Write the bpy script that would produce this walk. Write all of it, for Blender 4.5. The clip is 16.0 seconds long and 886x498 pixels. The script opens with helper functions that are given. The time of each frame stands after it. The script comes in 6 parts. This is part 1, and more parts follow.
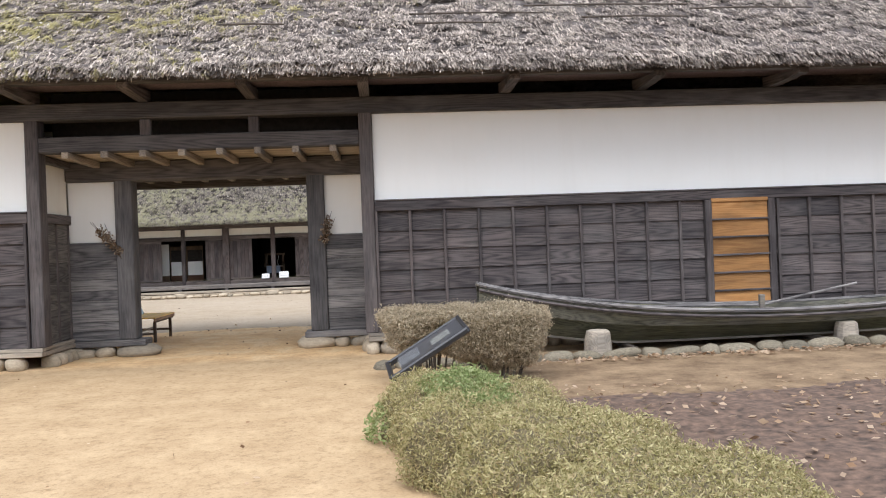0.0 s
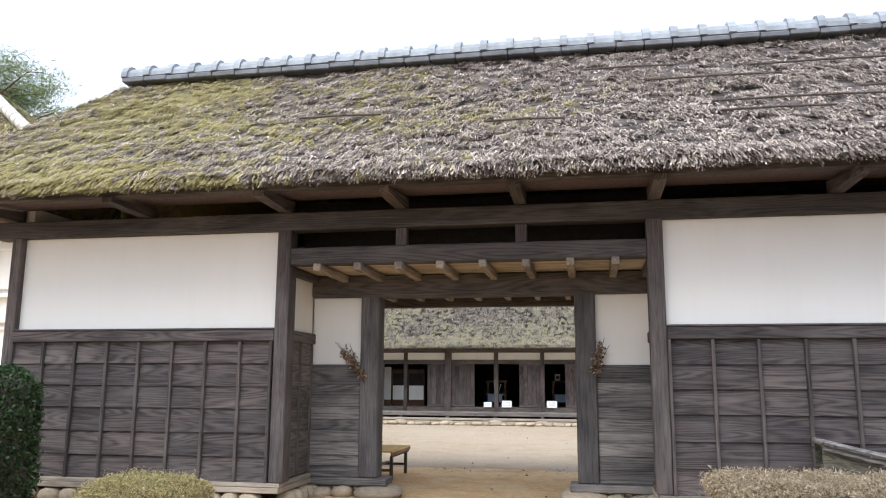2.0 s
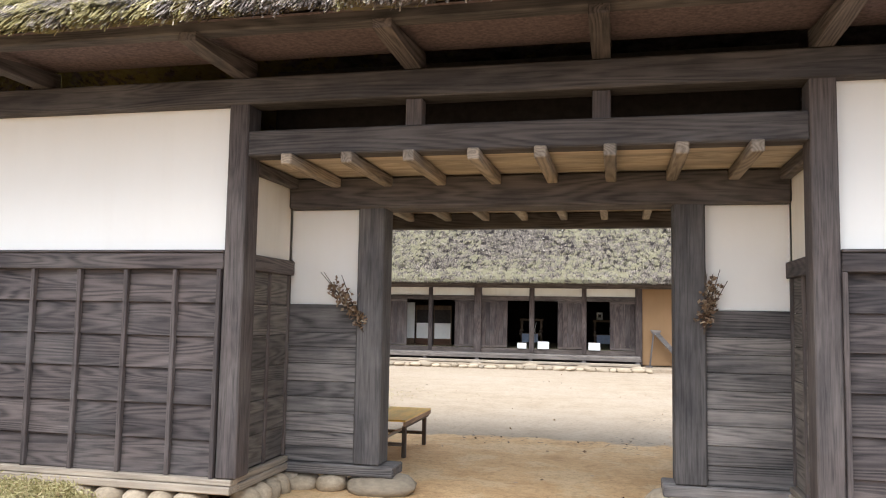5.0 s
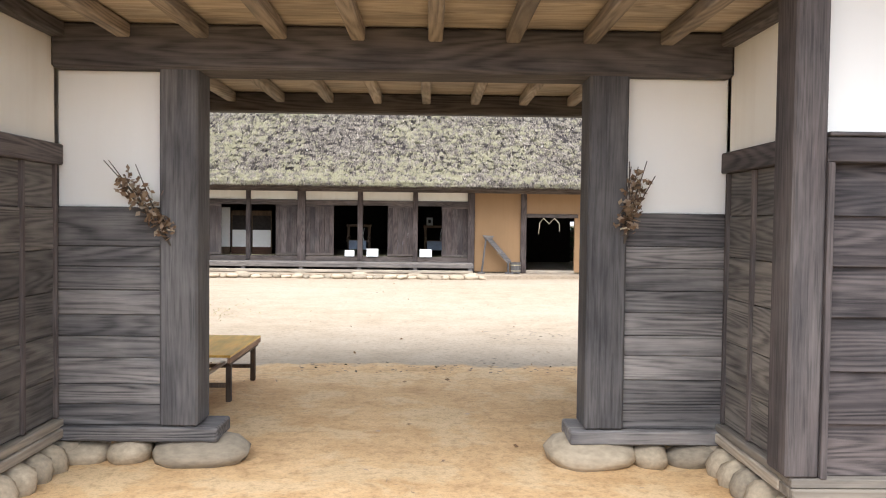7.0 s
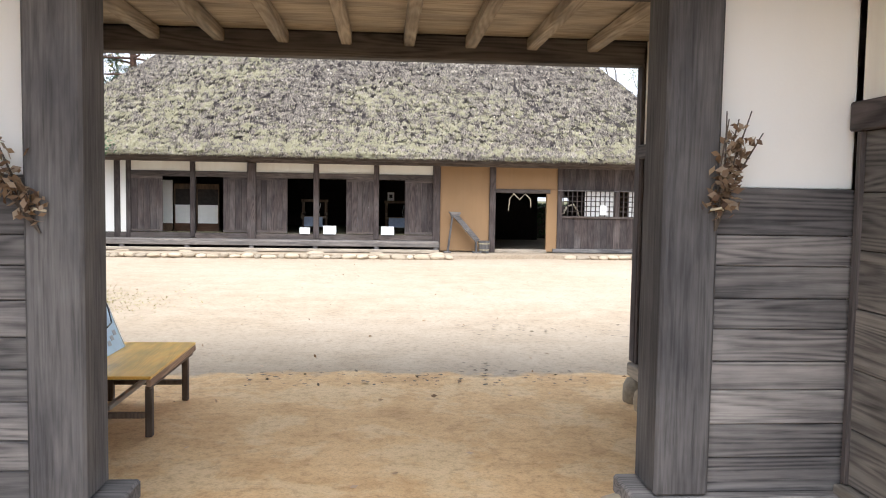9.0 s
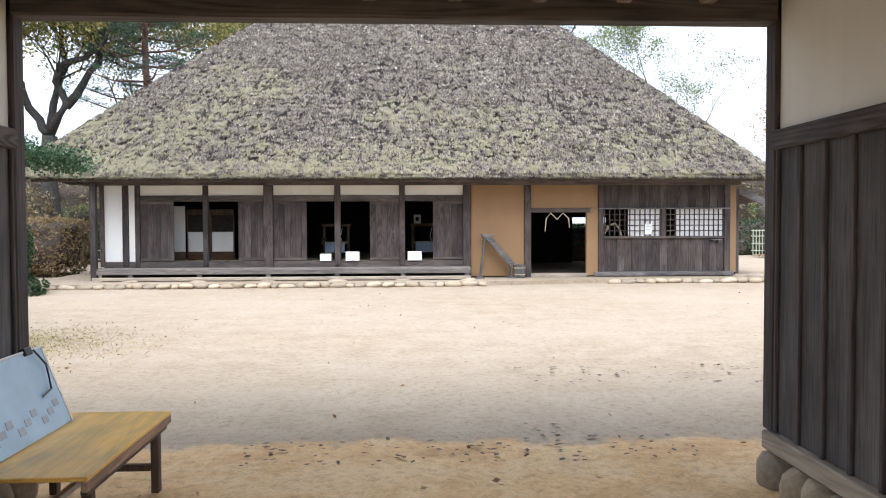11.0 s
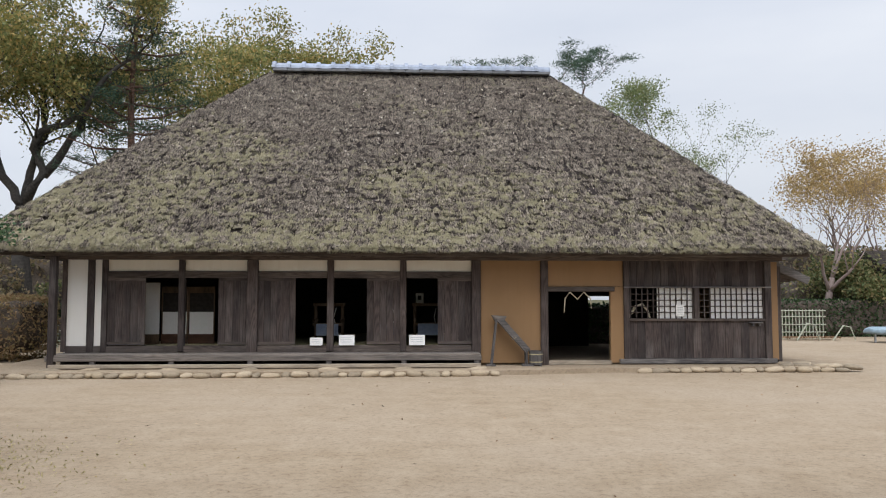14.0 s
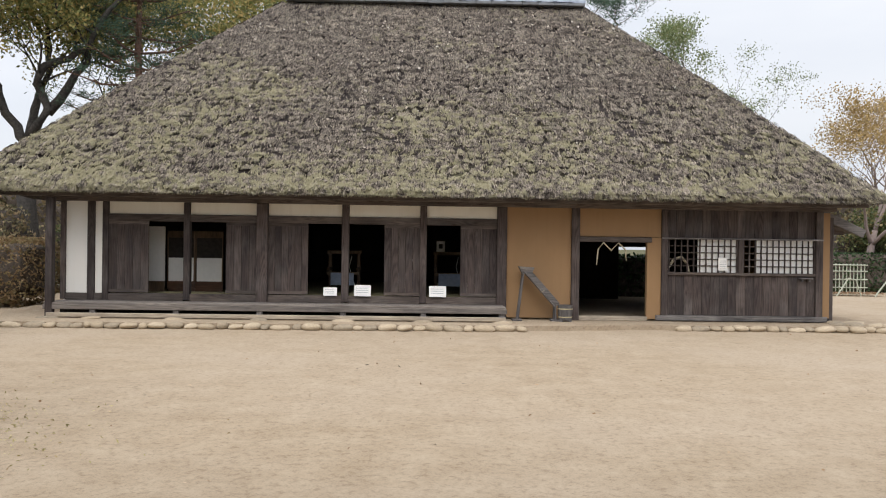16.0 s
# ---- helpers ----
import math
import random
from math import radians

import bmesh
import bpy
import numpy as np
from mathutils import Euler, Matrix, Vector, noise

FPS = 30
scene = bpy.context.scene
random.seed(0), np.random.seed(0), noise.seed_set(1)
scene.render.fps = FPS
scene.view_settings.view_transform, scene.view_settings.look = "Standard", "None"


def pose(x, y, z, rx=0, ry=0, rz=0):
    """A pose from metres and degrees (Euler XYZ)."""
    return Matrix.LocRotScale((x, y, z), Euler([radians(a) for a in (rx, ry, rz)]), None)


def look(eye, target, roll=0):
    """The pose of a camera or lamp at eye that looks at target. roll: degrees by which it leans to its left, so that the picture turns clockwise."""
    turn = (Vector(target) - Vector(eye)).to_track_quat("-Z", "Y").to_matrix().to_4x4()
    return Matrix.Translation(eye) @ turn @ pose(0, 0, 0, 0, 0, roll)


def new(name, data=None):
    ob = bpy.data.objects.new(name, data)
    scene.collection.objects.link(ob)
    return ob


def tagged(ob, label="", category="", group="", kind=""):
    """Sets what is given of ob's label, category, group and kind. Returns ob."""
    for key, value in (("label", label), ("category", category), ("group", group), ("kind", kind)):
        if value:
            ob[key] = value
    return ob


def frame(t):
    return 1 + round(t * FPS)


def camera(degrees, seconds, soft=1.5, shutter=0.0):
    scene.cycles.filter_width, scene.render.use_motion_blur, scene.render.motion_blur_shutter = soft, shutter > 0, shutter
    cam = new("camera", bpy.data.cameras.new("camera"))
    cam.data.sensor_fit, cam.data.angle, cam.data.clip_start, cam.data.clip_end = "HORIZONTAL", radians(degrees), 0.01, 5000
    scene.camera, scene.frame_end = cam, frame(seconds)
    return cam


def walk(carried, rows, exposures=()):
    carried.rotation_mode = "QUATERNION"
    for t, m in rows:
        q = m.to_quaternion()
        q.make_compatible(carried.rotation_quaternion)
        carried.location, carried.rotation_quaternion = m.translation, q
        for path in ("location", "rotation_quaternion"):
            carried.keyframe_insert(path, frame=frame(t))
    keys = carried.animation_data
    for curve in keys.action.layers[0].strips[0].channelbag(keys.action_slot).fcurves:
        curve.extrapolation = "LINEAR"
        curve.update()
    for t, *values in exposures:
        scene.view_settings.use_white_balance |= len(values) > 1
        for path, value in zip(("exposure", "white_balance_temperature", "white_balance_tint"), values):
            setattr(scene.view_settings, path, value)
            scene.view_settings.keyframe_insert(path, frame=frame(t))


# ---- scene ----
cam = camera(59.5, 16.0, soft=1.1)
EXPOSURES = [(0, 0.82, 6050, 10), (3.2, 0.93, 6000, 10), (5.5, 1.3, 6150, 10), (8.5, 1.44, 6100, 10), (11, 1.18, 5900, 10), (12.5, 0.69, 5700, 10), (14.5, 0.2, 6600, 10), (15.2, 0.34, 6650, 10), (16, 0.45, 6600, 10)]
PATH = [
    (0, (-0.197, -0.233, 1.431), (-0.05, 1.762, 1.434), -2.2),
    (0.5, (-0.425, 0.254, 1.496), (-0.453, 2.252, 1.571), -1.5),
    (1, (-0.694, 0.711, 1.543), (-0.833, 2.696, 1.748), -1.8),
    (1.5, (-0.937, 1.188, 1.552), (-1.217, 3.144, 1.855), -1.3),
    (2, (-1.223, 1.605, 1.525), (-1.586, 3.542, 1.862), 0.3),
    (2.5, (-1.437, 2.112, 1.521), (-1.863, 4.039, 1.847), 0.9),
    (3, (-1.607, 2.621, 1.539), (-2.078, 4.54, 1.852), 1.1),
    (3.2, (-1.657, 2.854, 1.547), (-2.149, 4.768, 1.855), 1.2),
    (5.3, (-1.959, 5.184, 1.678), (-2.364, 7.138, 1.81), 1.1),
    (5.5, (-2.026, 5.359, 1.665), (-2.367, 7.327, 1.773), 0.7),
    (6, (-2.205, 5.79, 1.668), (-2.413, 7.779, 1.703), -0.1),
    (6.5, (-2.315, 6.241, 1.658), (-2.423, 8.238, 1.615), 0.5),
    (7, (-2.478, 6.686, 1.666), (-2.445, 8.685, 1.599), 0.7),
    (7.5, (-2.577, 7.138, 1.663), (-2.485, 9.135, 1.605), 0.7),
    (8, (-2.609, 7.592, 1.658), (-2.494, 9.587, 1.573), 1.0),
    (8.5, (-2.625, 7.99, 1.665), (-2.495, 9.983, 1.555), 1.1),
    (8.7, (-2.668, 8.159, 1.678), (-2.514, 10.149, 1.548), 1.0),
    (10.8, (-2.803, 9.928, 1.586), (-2.705, 11.924, 1.506), -0.2),
    (11, (-2.819, 10.142, 1.591), (-2.727, 12.139, 1.524), -0.2),
    (11.5, (-2.857, 10.544, 1.639), (-2.789, 12.542, 1.598), -0.6),
    (12, (-2.867, 10.968, 1.647), (-2.816, 12.968, 1.659), -0.9),
    (12.5, (-2.925, 11.348, 1.674), (-2.865, 13.347, 1.709), -0.2),
    (13, (-2.909, 11.703, 1.65), (-2.837, 13.701, 1.71), -0.1),
    (13.5, (-2.897, 12.099, 1.673), (-2.812, 14.095, 1.761), -0.1),
    (14, (-2.897, 12.469, 1.684), (-2.801, 14.462, 1.813), -0.0),
    (14.5, (-2.853, 12.839, 1.68), (-2.766, 14.834, 1.792), -0.2),
    (15, (-2.832, 13.187, 1.702), (-2.78, 15.186, 1.753), -0.1),
    (15.5, (-2.886, 13.509, 1.728), (-2.853, 15.509, 1.745), 0.2),
    (16, (-2.904, 13.826, 1.721), (-2.859, 15.826, 1.714), 0.8),
]
walk(cam, [(t, look(eye, target, roll)) for t, eye, target, roll in PATH], EXPOSURES)

# ---- world and light ----
SUN_DIR = Vector((-0.15, -0.5, 1.0)).normalized()
world = bpy.data.worlds.new("overcast_sky")
scene.world = world
world.use_nodes = True
wn, wl = world.node_tree.nodes, world.node_tree.links
wn.clear()
w_out = wn.new("ShaderNodeOutputWorld")
w_bg = wn.new("ShaderNodeBackground")
w_sky = wn.new("ShaderNodeTexSky")
w_sky.sky_type, w_sky.sun_disc = "NISHITA", False
w_sky.sun_elevation = math.asin(SUN_DIR.z)
w_sky.sun_rotation = math.atan2(SUN_DIR.x, SUN_DIR.y)
w_sky.air_density, w_sky.dust_density = 1.0, 3.0
w_co = wn.new("ShaderNodeTexCoord")
w_map = wn.new("ShaderNodeMapping")
w_map.inputs["Scale"].default_value = (1.0, 1.0, 3.5)
w_noise = wn.new("ShaderNodeTexNoise")
w_noise.inputs["Scale"].default_value = 1.6
w_noise.inputs["Detail"].default_value = 5.0
w_ramp = wn.new("ShaderNodeValToRGB")
w_ramp.color_ramp.elements[0].position, w_ramp.color_ramp.elements[0].color = 0.3, (5.5, 5.9, 6.7, 1)
w_ramp.color_ramp.elements[1].position, w_ramp.color_ramp.elements[1].color = 0.7, (7.3, 7.5, 7.9, 1)
w_mix = wn.new("ShaderNodeMix")
w_mix.data_type = "RGBA"
w_mix.inputs["Factor"].default_value = 0.85
wl.new(w_co.outputs["Generated"], w_map.inputs["Vector"])
wl.new(w_map.outputs["Vector"], w_noise.inputs["Vector"])
wl.new(w_noise.outputs["Fac"], w_ramp.inputs["Fac"])
wl.new(w_sky.outputs["Color"], w_mix.inputs["A"])
wl.new(w_ramp.outputs["Color"], w_mix.inputs["B"])
# an overcast sky is brightest overhead and towards the veiled sun
w_dot = wn.new("ShaderNodeVectorMath")
w_dot.operation = "DOT_PRODUCT"
w_dot.inputs[1].default_value = SUN_DIR
wl.new(w_co.outputs["Generated"], w_dot.inputs[0])
w_range = wn.new("ShaderNodeMapRange")
w_range.inputs["From Min"].default_value, w_range.inputs["From Max"].default_value = -0.4, 1.0
w_range.inputs["To Min"].default_value, w_range.inputs["To Max"].default_value = 0.82, 1.4
wl.new(w_dot.outputs["Value"], w_range.inputs["Value"])
w_mul = wn.new("ShaderNodeVectorMath")
w_mul.operation = "SCALE"
wl.new(w_mix.outputs["Result"], w_mul.inputs[0])
wl.new(w_range.outputs[0], w_mul.inputs["Scale"])
wl.new(w_mul.outputs["Vector"], w_bg.inputs["Color"])
w_bg.inputs["Strength"].default_value = 0.115
wl.new(w_bg.outputs["Background"], w_out.inputs["Surface"])

sun = new("sun", bpy.data.lights.new("sun", "SUN"))
sun.data.energy, sun.data.angle, sun.data.color = 2.1, radians(60), (1.0, 0.97, 0.93)
sun.matrix_world = look(SUN_DIR * 60, (0, 0, 0))


# ---- materials ----
def nodes_of(name):
    m = bpy.data.materials.new(name)
    m.use_nodes = True
    nt = m.node_tree
    return m, nt.nodes, nt.links, nt.nodes["Principled BSDF"]


def ramp(nodes, links, source, stops):
    r = nodes.new("ShaderNodeValToRGB")
    while len(r.color_ramp.elements) < len(stops):
        r.color_ramp.elements.new(0.5)
    for e, (p, c) in zip(r.color_ramp.elements, stops):
        e.position, e.color = p, (*c, 1)
    links.new(source, r.inputs["Fac"])
    return r.outputs["Color"]


def noise_of(nodes, links, vec, scale, detail=4.0, rough=0.55, distort=0.0):
    n = nodes.new("ShaderNodeTexNoise")
    n.inputs["Scale"].default_value, n.inputs["Detail"].default_value = scale, detail
    n.inputs["Roughness"].default_value, n.inputs["Distortion"].default_value = rough, distort
    links.new(vec, n.inputs["Vector"])
    return n.outputs["Fac"]


def mapped(nodes, links, scale, shift_random=0.0):
    c = nodes.new("ShaderNodeTexCoord")
    mp = nodes.new("ShaderNodeMapping")
    mp.inputs["Scale"].default_value = scale
    links.new(c.outputs["Object"], mp.inputs["Vector"])
    if shift_random:
        info = nodes.new("ShaderNodeObjectInfo")
        mul = nodes.new("ShaderNodeVectorMath")
        mul.operation = "SCALE"
        mul.inputs["Scale"].default_value = shift_random
        comb = nodes.new("ShaderNodeCombineXYZ")
        for s in "XYZ":
            links.new(info.outputs["Random"], comb.inputs[s])
        links.new(comb.outputs["Vector"], mul.inputs[0])
        links.new(mul.outputs["Vector"], mp.inputs["Location"])
    return mp.outputs["Vector"]


def mixed(nodes, links, fac, a, b, mode="MIX"):
    m = nodes.new("ShaderNodeMix")
    m.data_type, m.blend_type = "RGBA", mode
    for value, socket in ((fac, "Factor"), (a, "A"), (b, "B")):
        if isinstance(value, (int, float)):
            m.inputs[socket].default_value = value
        elif isinstance(value, tuple):
            m.inputs[socket].default_value = (*value, 1)
        else:
            links.new(value, m.inputs[socket])
    return m.outputs["Result"]


def bump(nodes, links, height, bsdf, strength, distance):
    b = nodes.new("ShaderNodeBump")
    b.inputs["Strength"].default_value, b.inputs["Distance"].default_value = strength, distance
    links.new(height, b.inputs["Height"])
    links.new(b.outputs["Normal"], bsdf.inputs["Normal"])


def wood(name, axis, dark, light, fade=(0.3, 0.29, 0.28), fade_amount=0.35, rough=0.85, figure=0.26):
    """Weathered boards with grain along one axis; every board differs."""
    m, n, l, p = nodes_of(name)
    sc = [60.0] * 3
    sc["xyz".index(axis)] = 2.2
    grain = noise_of(n, l, mapped(n, l, tuple(sc), 37.0), 1.0, 8.0, 0.65, 0.6)
    # growth rings cut flat: long pointed loops along the board
    sc2 = [5.5] * 3
    sc2["xyz".index(axis)] = 0.42
    swirl = noise_of(n, l, mapped(n, l, tuple(sc2), 21.0), 1.0, 1.2, 0.35, 0.1)
    many = n.new("ShaderNodeMath")
    many.operation = "MULTIPLY_ADD"
    many.inputs[1].default_value = 105.0
    l.new(swirl, many.inputs[0])
    wander = n.new("ShaderNodeMath")
    wander.operation = "MULTIPLY"
    wander.inputs[1].default_value = 2.6
    l.new(grain, wander.inputs[0])
    l.new(wander.outputs[0], many.inputs[2])
    sine = n.new("ShaderNodeMath")
    sine.operation = "SINE"
    l.new(many.outputs[0], sine.inputs[0])
    rings = n.new("ShaderNodeMapRange")
    rings.inputs["From Min"].default_value = -1.0
    l.new(sine.outputs[0], rings.inputs["Value"])
    both = mixed(n, l, figure, grain, rings.outputs[0])
    col = ramp(n, l, both, [(0.22, dark), (0.5, tuple(0.45 * a + 0.55 * b for a, b in zip(dark, light))), (0.84, light)])
    patch = noise_of(n, l, mapped(n, l, (1.3, 1.3, 1.3), 9.0), 1.0, 4.0, 0.6)
    pm = ramp(n, l, patch, [(0.45, (0, 0, 0)), (0.72, (fade_amount,) * 3)])
    col = mixed(n, l, pm, col, mixed(n, l, grain, dark, fade))
    sc3 = [5.0] * 3
    sc3["xyz".index(axis)] = 1.1
    damp = noise_of(n, l, mapped(n, l, tuple(sc3), 17.0), 1.0, 5.0, 0.6)
    col = mixed(n, l, 1.0, col, ramp(n, l, damp, [(0.36, (0.62, 0.63, 0.66)), (0.55, (1.0,) * 3), (0.75, (1.15,) * 3)]), "MULTIPLY")
    info = n.new("ShaderNodeObjectInfo")
    tone = ramp(n, l, info.outputs["Random"], [(0.0, (0.7, 0.69, 0.69)), (1.0, (1.22, 1.18, 1.14))])
    col = mixed(n, l, 1.0, col, tone, "MULTIPLY")
    l.new(col, p.inputs["Base Color"])
    p.inputs["Roughness"].default_value = rough
    p.inputs["Specular IOR Level"].default_value = 0.3
    bump(n, l, both, p, 0.45, 0.006)
    return m


def plaster(name, base, stain, amount=0.25):
    m, n, l, p = nodes_of(name)
    a = noise_of(n, l, mapped(n, l, (0.9, 0.9, 0.5)), 1.5, 5.0, 0.6)
    col = mixed(n, l, ramp(n, l, a, [(0.45, (0, 0, 0)), (0.8, (amount,) * 3)]), base, stain)
    streak = noise_of(n, l, mapped(n, l, (9.0, 9.0, 0.6)), 1.0, 4.0, 0.55)
    col = mixed(n, l, ramp(n, l, streak, [(0.5, (0, 0, 0)), (0.85, (amount * 0.6,) * 3)]), col, stain)
    l.new(col, p.inputs["Base Color"])
    p.inputs["Roughness"].default_value = 0.92
    bump(n, l, noise_of(n, l, mapped(n, l, (60, 60, 60)), 1.0, 3.0), p, 0.15, 0.003)
    return m


def plain(name, color, rough=0.6, metal=0.0, vary=0.15, scale=12.0, apart=0.0):
    m, n, l, p = nodes_of(name)
    a = noise_of(n, l, mapped(n, l, (scale,) * 3, 5.0), 1.0, 4.0)
    d = tuple(c * (1 - vary) for c in color)
    e = tuple(min(1, c * (1 + vary)) for c in color)
    col = ramp(n, l, a, [(0.3, d), (0.7, e)])
    if apart:
        info = n.new("ShaderNodeObjectInfo")
        tone = ramp(n, l, info.outputs["Random"], [(0.0, (1 - apart,) * 3), (0.5, (1.0, 0.97, 0.92)), (1.0, (1 + apart * 0.7, 1 + apart * 0.65, 1 + apart * 0.6))])
        col = mixed(n, l, 1.0, col, tone, "MULTIPLY")
    l.new(col, p.inputs["Base Color"])
    p.inputs["Roughness"].default_value, p.inputs["Metallic"].default_value = rough, metal
    bump(n, l, a, p, 0.15, 0.004)
    return m


def thatch(name, dark, light, moss, moss_amount, island=False, slant=(0, 0, 0, 0)):
    m, n, l, p = nodes_of(name)
    fine = noise_of(n, l, mapped(n, l, (14.0, 20.0, 20.0)), 1.0, 6.0, 0.75)
    broad = noise_of(n, l, mapped(n, l, (0.7, 0.9, 0.9)), 1.0, 5.0, 0.6)
    value = fine
    if island:
        geo = n.new("ShaderNodeNewGeometry")
        value = mixed(n, l, 0.65, fine, geo.outputs["Random Per Island"])
    col = ramp(n, l, value, [(0.2, dark), (0.62, tuple((a + b) / 2.2 for a, b in zip(dark, light))), (0.95, light)])
    col = mixed(n, l, ramp(n, l, broad, [(0.35, (0.0,) * 3), (0.7, (0.5,) * 3)]), col, mixed(n, l, 1.0, col, (0.62, 0.58, 0.6), "MULTIPLY"))
    tuft = noise_of(n, l, mapped(n, l, (3.2, 9.0, 9.0)), 1.0, 3.0, 0.6, 0.4)
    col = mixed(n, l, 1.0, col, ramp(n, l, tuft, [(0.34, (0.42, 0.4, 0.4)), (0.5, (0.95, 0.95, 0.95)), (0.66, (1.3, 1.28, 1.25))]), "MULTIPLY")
    spots = noise_of(n, l, mapped(n, l, (1.0, 1.0, 1.0)), 5.5, 7.0, 0.78)
    low = noise_of(n, l, mapped(n, l, (0.33, 0.4, 0.8)), 1.0, 2.0)
    both = mixed(n, l, 0.25, spots, low)
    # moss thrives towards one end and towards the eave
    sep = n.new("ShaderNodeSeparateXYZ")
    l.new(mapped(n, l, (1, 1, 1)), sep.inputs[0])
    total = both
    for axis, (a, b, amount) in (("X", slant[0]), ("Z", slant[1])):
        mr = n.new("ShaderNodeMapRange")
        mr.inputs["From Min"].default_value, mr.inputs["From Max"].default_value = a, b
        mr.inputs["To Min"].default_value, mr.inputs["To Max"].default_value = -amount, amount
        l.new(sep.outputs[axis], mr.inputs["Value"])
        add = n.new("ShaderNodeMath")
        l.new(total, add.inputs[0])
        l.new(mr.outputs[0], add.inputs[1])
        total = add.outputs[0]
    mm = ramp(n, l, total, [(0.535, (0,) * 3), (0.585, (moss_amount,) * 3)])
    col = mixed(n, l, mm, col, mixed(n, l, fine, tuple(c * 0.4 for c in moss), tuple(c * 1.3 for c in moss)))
    l.new(col, p.inputs["Base Color"])
    p.inputs["Roughness"].default_value = 0.95
    p.inputs["Specular IOR Level"].default_value = 0.15
    bump(n, l, fine, p, 0.6, 0.03)
    return m


def leafy(name, colors, rough=0.55):
    """Leaves: every island takes its own tint."""
    m, n, l, p = nodes_of(name)
    geo = n.new("ShaderNodeNewGeometry")
    k = len(colors) - 1
    col = ramp(n, l, geo.outputs["Random Per Island"], [(i / k, c) for i, c in enumerate(colors)])
    l.new(col, p.inputs["Base Color"])
    p.inputs["Roughness"].default_value = rough
    p.inputs["Specular IOR Level"].default_value = 0.25
    # thin leaves let part of the light through
    thin = n.new("ShaderNodeBsdfTranslucent")
    l.new(col, thin.inputs["Color"])
    mix = n.new("ShaderNodeMixShader")
    mix.inputs["Fac"].default_value = 0.35
    l.new(p.outputs["BSDF"], mix.inputs[1])
    l.new(thin.outputs["BSDF"], mix.inputs[2])
    l.new(mix.outputs["Shader"], n["Material Output"].inputs["Surface"])
    return m


def earth():
    m, n, l, p = nodes_of("sandy_earth")
    co = mapped(n, l, (1, 1, 1))
    big = noise_of(n, l, co, 0.22, 5.0, 0.6)
    mid = noise_of(n, l, co, 2.2, 6.0, 0.65)
    fine = noise_of(n, l, co, 55.0, 4.0, 0.7)
    col = ramp(n, l, mid, [(0.3, (0.285, 0.22, 0.15)), (0.7, (0.37, 0.3, 0.217))])
    col = mixed(n, l, ramp(n, l, big, [(0.4, (0,) * 3), (0.65, (0.6,) * 3)]), col, (0.375, 0.31, 0.236))
    # trodden reddish sand in and before the gate
    sep = n.new("ShaderNodeSeparateXYZ")
    l.new(co, sep.inputs[0])
    wob = n.new("ShaderNodeMath")
    wob.operation = "MULTIPLY_ADD"
    l.new(mid, wob.inputs[0])
    wob.inputs[1].default_value = 0.9
    l.new(sep.outputs["Y"], wob.inputs[2])
    gate = n.new("ShaderNodeMapRange")
    gate.inputs["From Min"].default_value, gate.inputs["From Max"].default_value = 16.26, 16.12
    l.new(wob.outputs[0], gate.inputs["Value"])
    # reddish sand, its colour lightened to make up for the dim passage
    red = ramp(n, l, mid, [(0.3, (0.5, 0.315, 0.15)), (0.7, (0.65, 0.445, 0.24))])
    worn = noise_of(n, l, co, 1.5, 8.0, 0.68, 0.4)
    red = mixed(n, l, ramp(n, l, worn, [(0.5, (0,) * 3), (0.57, (0.55,) * 3)]), red, (0.63, 0.475, 0.285))
    red = mixed(n, l, ramp(n, l, worn, [(0.36, (0.4,) * 3), (0.44, (0,) * 3)]), red, (0.36, 0.22, 0.105))
    # browner sand on the forecourt, darkened in colour to offset its stronger light
    fore = n.new("ShaderNodeMapRange")
    fore.inputs["From Min"].default_value, fore.inputs["From Max"].default_value = 11.6, 10.9
    l.new(wob.outputs[0], fore.inputs["Value"])
    red = mixed(n, l, fore.outputs[0], red, ramp(n, l, mid, [(0.3, (0.31, 0.21, 0.115)), (0.7, (0.43, 0.31, 0.18))]))
    col = mixed(n, l, gate.outputs[0], col, red)
    far = n.new("ShaderNodeMapRange")
    far.inputs["From Min"].default_value, far.inputs["From Max"].default_value = 47.0, 50.0
    l.new(sep.outputs["Y"], far.inputs["Value"])
    col = mixed(n, l, far.outputs[0], col, (0.09, 0.085, 0.04))
    # bare brown garden soil on the planted side of the forecourt
    side = n.new("ShaderNodeMapRange")
    side.inputs["From Min"].default_value, side.inputs["From Max"].default_value = 0.5, 1.5
    l.new(sep.outputs["X"], side.inputs["Value"])
    near = n.new("ShaderNodeMapRange")
    near.inputs["From Min"].default_value, near.inputs["From Max"].default_value = 11.2, 10.2
    l.new(wob.outputs[0], near.inputs["Value"])
    both_ = n.new("ShaderNodeMath")
    both_.operation = "MULTIPLY"
    l.new(side.outputs[0], both_.inputs[0])
    l.new(near.outputs[0], both_.inputs[1])
    col = mixed(n, l, both_.outputs[0], col, ramp(n, l, mid, [(0.35, (0.13, 0.085, 0.05)), (0.65, (0.27, 0.19, 0.115))]))
    crumbs = noise_of(n, l, co, 13.0, 5.0, 0.7)
    col = mixed(n, l, 1.0, col, ramp(n, l, crumbs, [(0.36, (0.8, 0.78, 0.76)), (0.48, (1.0,) * 3), (0.7, (1.08,) * 3)]), "MULTIPLY")
    speck = ramp(n, l, fine, [(0.35, (0.82,) * 3), (0.5, (1.0,) * 3), (0.75, (1.08,) * 3)])
    col = mixed(n, l, 1.0, col, speck, "MULTIPLY")
    l.new(col, p.inputs["Base Color"])
